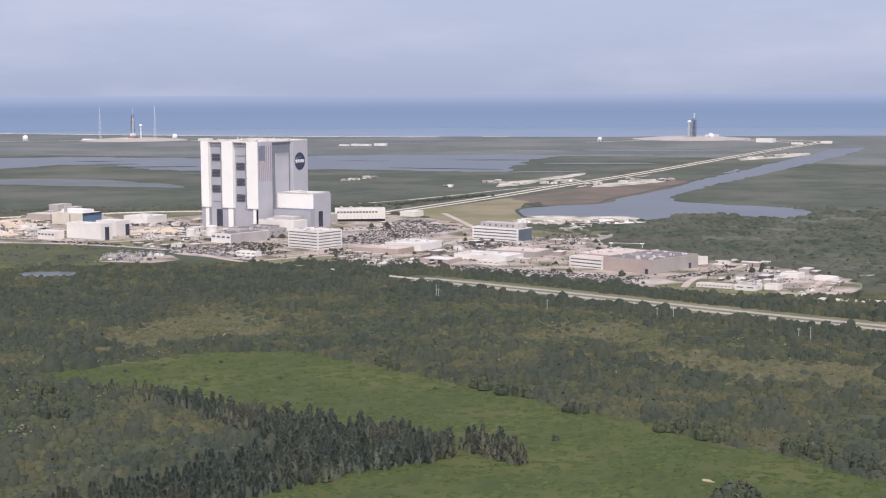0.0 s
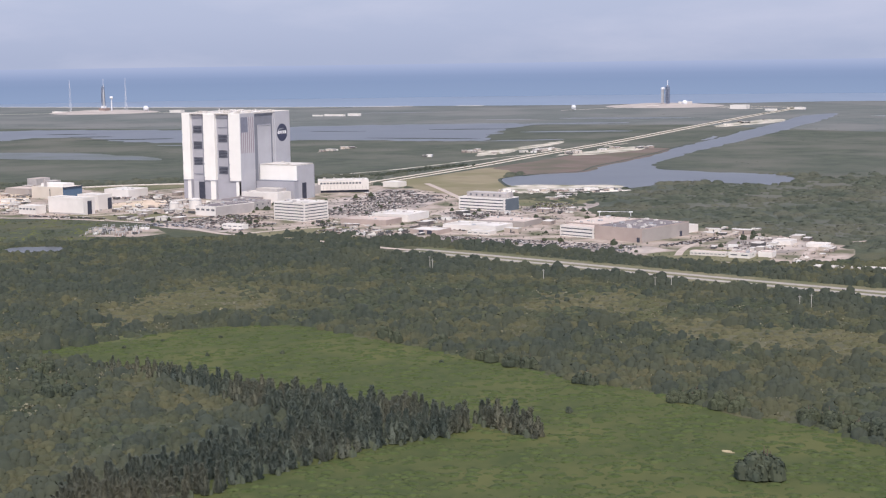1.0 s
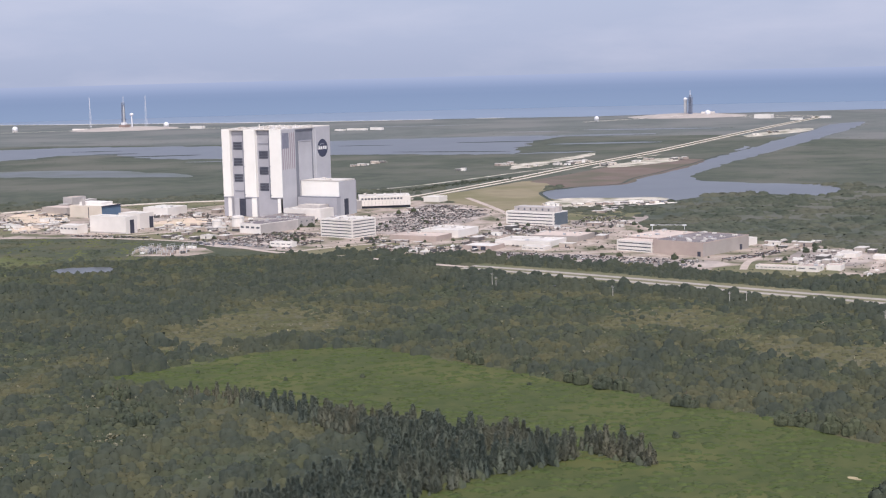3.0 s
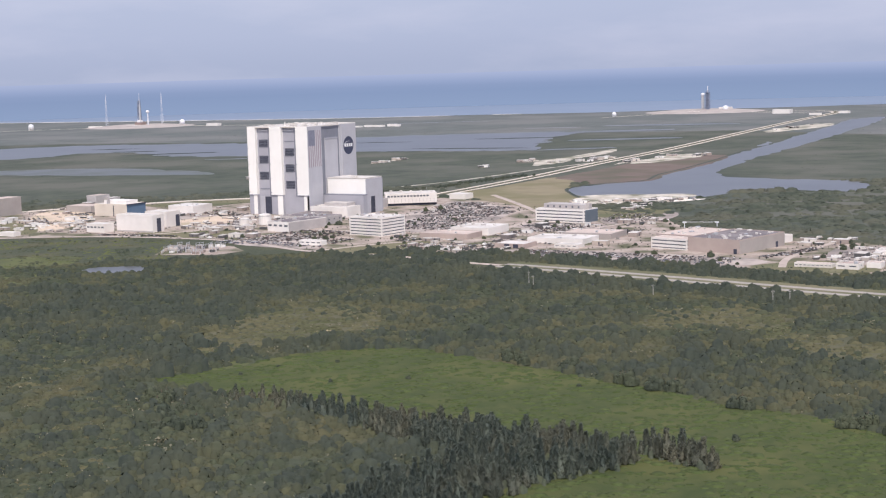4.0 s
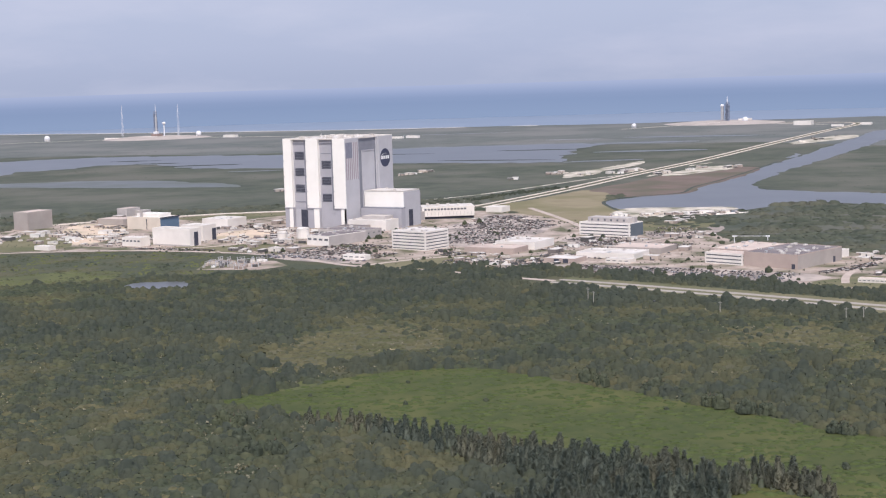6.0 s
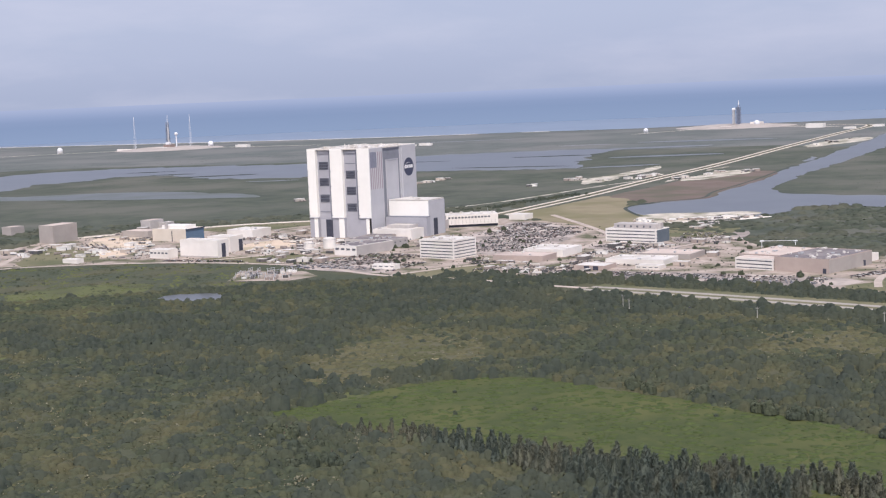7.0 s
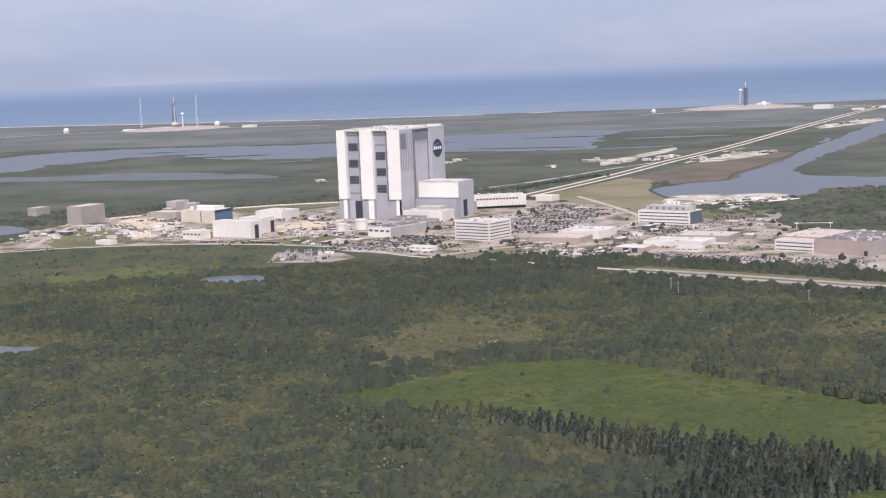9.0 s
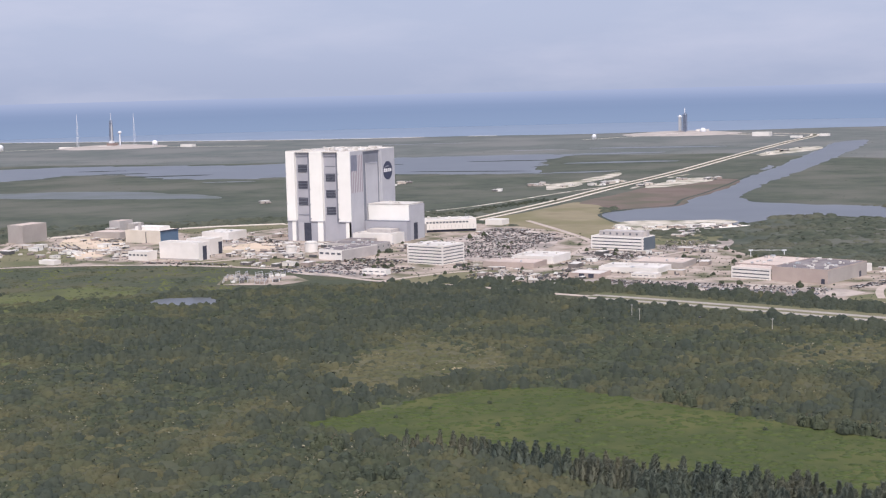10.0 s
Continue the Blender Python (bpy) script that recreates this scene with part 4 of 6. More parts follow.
# ---- cars, sheds and poles ----
def car():
    c = thing("parked_car", 0, 0, 0, "parked car on an asphalt lot", "car", group="parked cars")
    bm = soft_box(-1.12, -0.45, 0.13, 1.12, 0.45, 0.45, 0.1)
    part("body", bm, M_CARS, c)
    bm = one_box(-0.62, -0.38, 0.45, 0.52, 0.38, 0.74)
    for v in bm.verts:
        if v.co.z > 0.6:
            v.co.x *= 0.66
            v.co.y *= 0.86
    part("cabin", bm, M_GLASS, c, "dark glazed cabin")
    for sx in (-0.68, 0.68):
        bm = bmesh.new()
        tube(bm, (sx, -0.46, 0.16), (sx, 0.46, 0.16), 0.16, 0.16, 8)
        part("wheel_axle", bm, M_DOOR, c)
    return c


LOTS = (  # centre line start, end, rows, row gap: rows of parked cars
    ((-78, -128), (-66, -188), 13, 9.0), ((42, -84), (36, -172), 5, 9.0), ((88, -74), (80, -150), 4, 9.0), ((124, -70), (118, -112), 3, 9.0),
    ((-200, -50), (-196, -150), 6, 8.5), ((-150, -60), (-148, -122), 6, 8.0), ((-40, -120), (-60, -100), 2, 8.0), ((14, -282), (24, -318), 8, 9.0), ((-198, -305), (-196, -465), 4, 8.0), ((-34, -232), (-34, -288), 4, 8.5),
    ((-50, 40), (0, 130), 3, 9.0), ((-158, -526), (-150, -556), 5, 9.0), ((-120, 150), (-130, 215), 2, 9.0), ((-178, 10), (-186, 90), 2, 6), ((-160, -480), (-100, -500), 2, 6), ((-186, -206), (-178, -292), 4, 8.0), ((-136, -256), (-132, -330), 3, 8.0), ((-62, -248), (-58, -340), 4, 8.0), ((-98, -252), (-58, -256), 2, 8.0), ((-150, -196), (-128, -200), 3, 7.0), ((-130, 96), (-120, 140), 3, 8.0), ((-60, 216), (-48, 250), 3, 8.0), ((-140, 214), (-100, 262), 3, 9.0))
spots = []
rnd = random.Random(11)
for (ax, ay), (bx, by), rows, gap in LOTS:
    length = math.hypot(bx - ax, by - ay)
    ux, uy = (bx - ax) / length, (by - ay) / length
    for r in range(rows * 2):
        for k in range(int(length / 1.5)):
            if rnd.random() < (0.5 if (k // 7 + r * 3) % 5 else 0.1):
                s = k * 1.5
                px, py = -uy, ux
                if px < 0:
                    px, py = -px, -py
                spots.append((ax + ux * s + px * r * gap * 0.5 + rnd.uniform(-0.25, 0.25), ay + uy * s + py * r * gap * 0.5 + rnd.uniform(-0.2, 0.2), math.degrees(math.atan2(py, px)) + rnd.choice((0, 180)) + rnd.uniform(-3, 3)))
rnd.shuffle(spots)
near = sorted(spots, key=lambda s: s[0])
first = car()
first.matrix_basis = pose(near[0][0], near[0][1], 0.2, 0, 0, near[0][2])
for x, y, a in near[1:260]:
    copy_thing(first, pose(x, y, 0.2, 0, 0, a))
for x, y, a in ((-312, -470, -102), (-308, -420, 80), (-350, -600, -112), (-383, -690, 65)):
    tagged(copy_thing(first, pose(x, y, 0.17, 0, 0, a)), "car on a lane of the sunlit highway")
bm = bmesh.new()
for x, y, a in near[260:]:
    c, s = math.cos(radians(a)), math.sin(radians(a))
    for x0, y0, z0, x1, y1, z1, k in ((-1.12, -0.45, 0.1, 1.12, 0.45, 0.45, 1.0), (-0.6, -0.38, 0.45, 0.5, 0.38, 0.74, 0.75)):
        vs = box(bm, x0, y0, z0, x1, y1, z1)
        for v in vs:
            kk = k if v.co.z > 0.6 else 1.0
            px, py = v.co.x * kk, v.co.y
            v.co = Vector((x + px * c - py * s, y + px * s + py * c, v.co.z + 0.2))
tagged(mesh_object("parked_cars", bm, M_CARBITS), "rows of parked cars of many colours on asphalt", "cars", kind="stuff")


def shed(w, d, h, kind):
    """Containers, trailers, site huts and stacks in the storage yards."""
    label = {"container": "weathered steel storage container", "trailer": "parked box trailer on a yard", "site_hut": "pale flat-roofed site hut", "crate_stack": "low stack of crates and pallets"}[kind]
    t = thing(kind, 0, 0, 0, label, kind.replace("_", " "), group=kind.replace("_", " ") + "s in the yards")
    z = 0.45 if kind == "trailer" else 0.0
    part("body", soft_box(-w / 2, -d / 2, z, w / 2, d / 2, h, 0.06), M_SHED, t)
    if kind in ("site_hut", "container"):
        part("roof", one_box(-w / 2 - 0.1, -d / 2 - 0.1, h, w / 2 + 0.1, d / 2 + 0.1, h + 0.15), M_ROOFW, t)
        part("door", one_box(-w / 2 - 0.06, -0.5, 0, -w / 2, 0.5, h * 0.75), M_DOOR, t)
    if kind == "trailer":
        for sx in (-w * 0.35, w * 0.35):
            bm = bmesh.new()
            tube(bm, (sx, -d / 2 - 0.02, 0.25), (sx, d / 2 + 0.02, 0.25), 0.25, 0.25, 8)
            part("wheel_axle", bm, M_DOOR, t)
    if kind == "crate_stack":
        part("top_crate", soft_box(-w * 0.3, -d * 0.3, h, w * 0.25, d * 0.3, h * 1.6, 0.05), M_SHED, t)
    return t


rnd = random.Random(21)
kinds = [shed(3.0, 6.1, 1.4, "container"), shed(1.3, 6.5, 2.0, "trailer"), shed(4.5, 8.0, 2.2, "site_hut"), shed(2.4, 3.4, 0.9, "crate_stack"), shed(7.0, 11.0, 2.8, "site_hut")]
YARDS = (((-215, 215), (-110, 285), 26), ((-150, 110), (-65, 240), 40), ((-60, 235), (40, 300), 26), ((-135, -8), (-20, 60), 59), ((-180, 100), (-120, 200), 40), ((-60, 60), (40, 160), 35), ((-130, -40), (-95, 10), 21),
         ((-135, -345), (-50, -250), 46), ((-195, -290), (-140, -205), 26), ((-150, -235), (-60, -200), 16), ((-160, -560), (-85, -505), 32), ((110, -250), (200, -270), 29), ((-90, -505), (-40, -470), 18), ((-60, -80), (0, -56), 16), ((-8, -340), (40, -300), 8), ((-205, -300), (-165, -250), 10), ((-60, -300), (-10, -230), 10), ((-185, -60), (-140, 0), 16), ((60, -130), (110, -75), 8), ((-140, -200), (-95, -168), 8), ((-205, -585), (-110, -575), 10))
used = set()
for (x0, y0), (x1, y1), count in YARDS:
    for k in range(count):
        i = rnd.choices(range(5), (5, 3, 3, 6, 1))[0]
        px, py = rnd.uniform(x0, x1), rnd.uniform(min(y0, y1), max(y0, y1))
        if any(a - 5 < px < c + 5 and b - 6 < py < d + 6 for a, b, c, d in FOOT):
            continue
        m = pose(px, py, 0.2, 0, 0, rnd.choice((0, 90)) + rnd.uniform(-6, 6))
        if i in used:
            copy_thing(kinds[i], m)
        else:
            used.add(i)
            kinds[i].matrix_basis = m
for i in set(range(5)) - used:
    kinds[i].location = (-120, 200, 0.2)


def pole(h=7.5):
    p = thing("utility_pole", 0, 0, 0, "tall pale utility pole with a cross-arm beside the highway", "pole", group="utility poles")
    bm = bmesh.new()
    tube(bm, (0, 0, 0), (0, 0, h), 0.2, 0.13, 7)
    part("shaft", bm, M_POLE, p)
    part("cross_arm", one_box(-0.07, -0.8, h - 1.0, 0.07, 0.8, h - 0.86), M_POLE, p)
    for s in (-0.7, 0, 0.7):
        bm = bmesh.new()
        tube(bm, (0, s, h - 0.75), (0, s, h - 0.45), 0.1, 0.07, 6)
        part("insulator", bm, M_STEEL, p)
    return p


def floodlight_gantry(x, y, length, turn):
    g = thing("floodlight_gantry", x, y, 0, "white steel gantry with broad lamp heads behind the warehouse", "gantry")
    g.matrix_basis = pose(x, y, 0.1, 0, 0, turn)
    for px in (0, length):
        bm = bmesh.new()
        tube(bm, (px, 0, 0), (px, 0, 4.6), 0.35, 0.25, 7)
        part("post", bm, M_TOWERW, g)
        part("lamp_head", soft_box(px - 1.6, -0.5, 4.4, px + 1.6, 0.5, 5.4, 0.15), M_TOWERW, g)
    part("beam", one_box(0, -0.15, 4.9, length, 0.15, 5.2), M_TOWERW, g)


floodlight_gantry(-10, -362, 25, -74)
p0 = pole()
POLES = [(-314, -381), (-328, -391), (-339, -471), (-338, -539), (-334, -547), (-371, -630), (-364, -634), (-396, -710)]
p0.matrix_basis = pose(*POLES[0], 0)
for x, y in POLES[1:]:
    copy_thing(p0, pose(x, y, 0, 0, 0, 10))


# ---- the launch pads ----
def lattice(bm, x, y, z0, z1, half, step, bar=0.5, top=None):
    top = half if top is None else top
    n = max(2, int((z1 - z0) / step))
    ring = []
    for k in range(n + 1):
        t = k / n
        w, z = half + (top - half) * t, z0 + (z1 - z0) * t
        ring.append([(x - w, y - w, z), (x + w, y - w, z), (x + w, y + w, z), (x - w, y + w, z)])
    for a, b in zip(ring, ring[1:]):
        for i in range(4):
            tube(bm, a[i], b[i], bar, bar, 4)
            tube(bm, a[i], b[(i + 1) % 4], bar * 0.6, bar * 0.6, 4)
            tube(bm, b[i], b[(i + 1) % 4], bar * 0.6, bar * 0.6, 4)


def mound(name, x, y, r0, r1, h, label):
    bm = bmesh.new()
    tube(bm, (x, y, -0.2), (x, y, h), r0, r1, 28)
    return tagged(mesh_object(name, bm, M_PADC), label, "launch pad", kind="structure")


AX, AY = 2440, 534
mound("pad_mound", AX, AY, 150, 70, 5.5, "low concrete launch pad mound")
ta = thing("service_tower", AX, AY, 5.5, "dark steel launch tower with a white rotating enclosure and lightning mast", "tower")
bm = bmesh.new()
lattice(bm, 4, -6, 0, 42, 4.2, 6, 0.6)
part("tower", bm, M_TOWER, ta)
part("tower_core", one_box(1.0, -9.0, 0, 7.0, -3.0, 40), M_TOWER, ta)
for k in range(7):
    part("platform", one_box(-0.8, -10.8, 5 + k * 6, 8.8, -1.2, 5.6 + k * 6), M_TOWER, ta)
part("enclosure", soft_box(-5, 2.0, 2, 3, 7.5, 36, 0.5), M_STEEL, ta, "pale steel enclosure")
part("enclosure_cap", ball(5.0, 0.7, z=0), M_TOWERW, ta).location = (0, 5, 37)
bm = bmesh.new()
tube(bm, (4, -6, 42), (4, -6, 58), 1.3, 0.7, 8)
part("lightning_mast", bm, M_TOWERW, ta)
part("crane", one_box(-2, -7, 44, 14, -5, 46), M_TOWER, ta)
lt = [("white spherical fuel tank on legs", AX - 300, AY + 110, 5.5), ("white spherical tank on legs", AX - 20, AY - 60, 7.0)]


def sphere_tank(label, x, y, r):
    t = thing("sphere_tank", x, y, 0, label, "tank", group="spherical tanks")
    part("shell", ball(r, 1.0, z=r + 1.5), M_TOWERW, t)
    for k in range(8):
        a = k * math.tau / 8
        bm = bmesh.new()
        tube(bm, (r * 0.85 * math.cos(a), r * 0.85 * math.sin(a), 0), (r * 0.9 * math.cos(a), r * 0.9 * math.sin(a), r + 1.5), 0.4, 0.4, 5)
        part("leg", bm, M_TOWERW, t)


for label, x, y, r in lt:
    sphere_tank(label, x, y, r)
building("white hangar of the launch pad", AX - 170, AY - 266, AX - 147, AY - 226, 9, M_WHITE, M_ROOFW, name="hangar")
building("low white pad support building", AX + 30, AY - 50, AX + 60, AY - 25, 9, M_WHITE, M_ROOFW)
BX, BY = 1803, 1789
mound("pad_mound", BX, BY, 140, 66, 5.0, "low concrete launch pad mound with pinkish soil")
tb = thing("mobile_launcher", BX, BY, 5.0, "grey steel launch tower with a pale rocket stack on its platform", "tower")
part("platform", one_box(-10, -10, 0, 10, 10, 6), M_RUST, tb, "rust-brown platform")
bm = bmesh.new()
lattice(bm, 2, 4, 6, 62, 3.6, 7, 0.6, 2.4)
part("tower", bm, M_TOWER, tb)
part("tower_core", one_box(0, 2, 6, 4, 6, 56), M_TOWER, tb)
bm = bmesh.new()
tube(bm, (-3, -2, 6), (-3, -2, 44), 2.4, 2.4, 12)
tube(bm, (-3, -2, 44), (-3, -2, 56), 2.4, 0.4, 12)
part("rocket", bm, M_STEEL, tb, "pale grey rocket beside the tower")
part("base_skirt", soft_box(-8, -5, 6, 3, 4, 12, 0.6), M_TOWERW, tb)


def lightning_tower(x, y, h):
    t = thing("lightning_tower", x, y, 0, "slender white lattice lightning tower with a tall mast", "tower", group="lightning towers")
    bm = bmesh.new()
    lattice(bm, 0, 0, 0, h * 0.8, 2.6, 9, 0.13, 0.8)
    part("lattice", bm, M_TOWERW, t)
    bm = bmesh.new()
    tube(bm, (0, 0, h * 0.79), (0, 0, h), 0.62, 0.4, 8)
    part("mast", bm, M_TOWERW, t)


for x, y in ((BX - 54, BY + 63), (BX + 22, BY + 20), (BX + 35, BY - 41)):
    lightning_tower(x, y, 84)
wt = thing("water_tower", BX + 8, BY - 18, 5, "white water tower with a round bowl", "tower")
bm = bmesh.new()
tube(bm, (0, 0, 0), (0, 0, 30), 1.6, 1.3, 10)
part("stem", bm, M_TOWERW, wt)
part("bowl", ball(4.6, 0.8, z=32), M_TOWERW, wt)
sphere_tank("white spherical fuel tank on legs", BX + 66, BY - 80, 7)
sphere_tank("white spherical fuel tank on legs", BX - 178, BY + 198, 7)
for x, y, w, d, h in ((BX - 40, BY - 20, 20, 30, 5), (BX - 70, BY + 70, 12, 40, 4), (BX + 20, BY - 230, 14, 36, 6), (AX - 60, AY + 20, 20, 16, 4), (AX - 90, AY - 20, 12, 30, 4), (1715, 1012, 10, 50, 4), (1738, 985, 10, 30, 5), (1700, 1060, 8, 24, 3), (2260, 130, 12, 22, 5), (2180, 170, 8, 26, 4)):
    building("low white support building near the launch pad", x, y, x + w, y + d, h, M_WHITE, M_ROOFW)
strip("pad_road", curve_line([(BX - 320, BY + 330), (BX - 150, BY + 160), (BX, BY), (BX + 40, BY - 200), (BX + 60, BY - 420)]), 10, 0.28, M_CRAWL, "pale access road to the launch pad", "road")
strip("pad_road", curve_line([(AX - 330, AY + 130), (AX - 130, AY + 60), (AX, AY), (AX - 60, AY - 150), (AX - 150, AY - 300)]), 10, 0.28, M_CRAWL, "pale access road to the launch pad", "road")
rnd = random.Random(35)
for k in range(34):
    t = k / 33
    copy_thing(kinds[rnd.choice((0, 1, 3, 1, 2))], pose(168 + 54 * t + rnd.uniform(-6, 6), -186 - 92 * t + rnd.uniform(-9, 9), 0.2, 0, 0, rnd.uniform(0, 180)))
# wide sandy clearings along the crawler way and at the basin
for k, (pts, mat) in enumerate((
        ([(696, 121), (798, 118), (960, 128), (896, 98), (721, 88), (617, 82)], M_GRAVEL),
        ([(707, -18), (839, -16), (876, -44), (808, -68), (731, -53), (667, -36)], M_GRAVEL),
        ([(1502, 64), (1662, 56), (1770, 30), (1653, 0), (1516, 20), (1434, 43)], M_GRAVEL),
        ([(168, -180), (235, -163), (256, -203), (274, -258), (240, -271), (193, -243), (157, -202)], M_GRAVEL))):
    sheet("gravel_clearing", smooth_outline(pts, 4, 5, 210 + k), 0.28 + 0.004 * k, mat, "wide pale sandy clearing beside the water", "gravel")
# white gravel clearings, sheds and works beside the crawler way
rnd = random.Random(33)
for x, y, w, d in ((700, 133, 22, 9), (748, 54, 44, 8), (680, 84, 34, 8), (800, -20, 36, 6), (700, -10, 44, 4), (832, -58, 24, 5), (585, 144, 9, 4), (708, 344, 20, 4), (642, 340, 16, 4), (900, 10, 40, 4), (1560, 62, 90, 9), (1660, 52, 80, 11), (1500, 40, 50, 6)):
    sheet("gravel_clearing", smooth_outline([(x - w, y - d), (x + w, y - d * 0.8), (x + w * 0.9, y + d), (x - w * 0.8, y + d * 0.7)], 4, 6, x), 0.3, M_GRAVEL, "pale gravel clearing in the marsh", "gravel")
for k in range(64):
    x, y, w = rnd.choice(((700, 133, 20), (700, 133, 20), (585, 144, 8), (708, 344, 20), (642, 340, 16), (748, 54, 44), (748, 54, 44), (680, 84, 34), (800, -20, 36), (832, -58, 20), (700, -10, 40), (1560, 62, 90), (1660, 52, 80), (365, 344, 4)))
    copy_thing(kinds[rnd.choice((0, 2, 4, 2))], pose(x + rnd.uniform(-w, w), y + rnd.uniform(-8, 8), 0.3, 0, 0, rnd.uniform(0, 180)))


# ---- vegetation ----
def set_normals(me, n):
    """Soft shading: each leaf spray is lit with the round of its clump."""
    me.attributes.new("custom_normal", "FLOAT_VECTOR", "POINT").data.foreach_set("vector", np.ascontiguousarray(n, np.float32).ravel())


def leaf_template(seed, leaves, core=True, spread=1.0, tall=1.0, size=0.42, low=0.0, lobes=3):
    """A unit clump: a low inner mass with leaf sprays over several lobes. Returns vertices, triangles and normals."""
    r = np.random.RandomState(seed)
    v, t, n = [], [], []
    lobe = [(r.uniform(-0.45, 0.45), r.uniform(-0.45, 0.45), r.uniform(0.25, 0.6), r.uniform(0.42, 0.72)) for _ in range(lobes)]
    for cx, cy, cz, q in (lobe if core else ()):
        i, turn, squash = len(v), r.uniform(0, math.tau), r.uniform(0.8, 1.15)
        for ring, (rr, hh, up) in enumerate(((0.95, 0.0, 0.15), (0.74, 0.5, 0.6))):
            for k in range(6):
                a = turn + (k + 0.5 * ring) * math.tau / 6
                h = q * rr * r.uniform(0.82, 1.15)
                v.append((cx + math.cos(a) * h, cy + math.sin(a) * h, max(0.0, (cz * (1.0 if ring else 0.0) + q * hh * squash * r.uniform(0.85, 1.15))) * tall))
                n.append((math.cos(a) * (1 - up * 0.5), math.sin(a) * (1 - up * 0.5), up))
        v.append((cx, cy, (cz + q * 0.95 * squash) * tall))
        n.append((0.0, 0.0, 1.0))
        for k in range(6):
            j = (k + 1) % 6
            t += [(i + k, i + j, i + 6 + k), (i + j, i + 6 + j, i + 6 + k), (i + 6 + k, i + 6 + j, i + 12)]
    for k in range(leaves):
        cx, cy, cz, q = lobe[k % lobes]
        a, e = r.uniform(0, math.tau), math.asin(r.uniform(low, 1.0))
        d = np.array([math.cos(a) * math.cos(e), math.sin(a) * math.cos(e), math.sin(e)])
        p = np.array([cx, cy, cz * tall]) + d * q * r.uniform(0.75, 1.05) * np.array([spread, spread, 0.9 * tall])
        u = np.cross(d, r.normal(size=3))
        u /= np.linalg.norm(u) + 1e-9
        w = np.cross(d, u) + d * r.uniform(0.2, 0.7)
        s = size * r.uniform(0.7, 1.3)
        i = len(v)
        v += [tuple(p - u * s * 0.6 - w * s * 0.3), tuple(p + u * s * 0.6 - w * s * 0.3), tuple(p + w * s * 0.7)]
        m = d * 0.8 + np.array([0, 0, 0.15]) + r.normal(size=3) * 0.06
        n += [tuple(m / np.linalg.norm(m))] * 3
        t.append((i, i + 1, i + 2))
    return np.array(v, np.float32), np.array(t, np.int32), np.array(n, np.float32)


def stuff(name, x, y, z, sx, sz, templates, mat, label, category, seed):
    """One mesh of many clumps: a template each, turned and scaled."""
    r = np.random.RandomState(seed)
    which = r.randint(0, len(templates), len(x))
    vs, ts, ns, base = [], [], [], 0
    for k, (tv, tt, tn) in enumerate(templates):
        i = np.where(which == k)[0]
        if not len(i):
            continue
        a = r.uniform(0, math.tau, len(i))
        c, s = np.cos(a)[:, None], np.sin(a)[:, None]
        px = (tv[None, :, 0] * c - tv[None, :, 1] * s) * sx[i][:, None] + x[i][:, None]
        py = (tv[None, :, 0] * s + tv[None, :, 1] * c) * sx[i][:, None] + y[i][:, None]
        pz = tv[None, :, 2] * sz[i][:, None] + (z[i][:, None] if hasattr(z, "shape") else z)
        vs.append(np.stack([px, py, pz], -1).reshape(-1, 3))
        ns.append(np.stack([tn[None, :, 0] * c - tn[None, :, 1] * s, tn[None, :, 0] * s + tn[None, :, 1] * c, np.repeat(tn[None, :, 2], len(i), 0)], -1).reshape(-1, 3))
        ts.append((tt[None] + (np.arange(len(i)) * len(tv))[:, None, None] + base).reshape(-1, 3))
        base += len(i) * len(tv)
    v, t = np.concatenate(vs).astype(np.float32), np.concatenate(ts).astype(np.int32)
    me = bpy.data.meshes.new(name)
    me.vertices.add(len(v))
    me.vertices.foreach_set("co", v.ravel())
    me.loops.add(t.size)
    me.loops.foreach_set("vertex_index", t.ravel())
    me.polygons.add(len(t))
    me.polygons.foreach_set("loop_start", np.arange(0, t.size, 3, dtype=np.int32))
    me.update(calc_edges=True)
    set_normals(me, np.concatenate(ns))
    me.materials.append(mat)
    return tagged(new(name, me), label, category, kind="stuff")


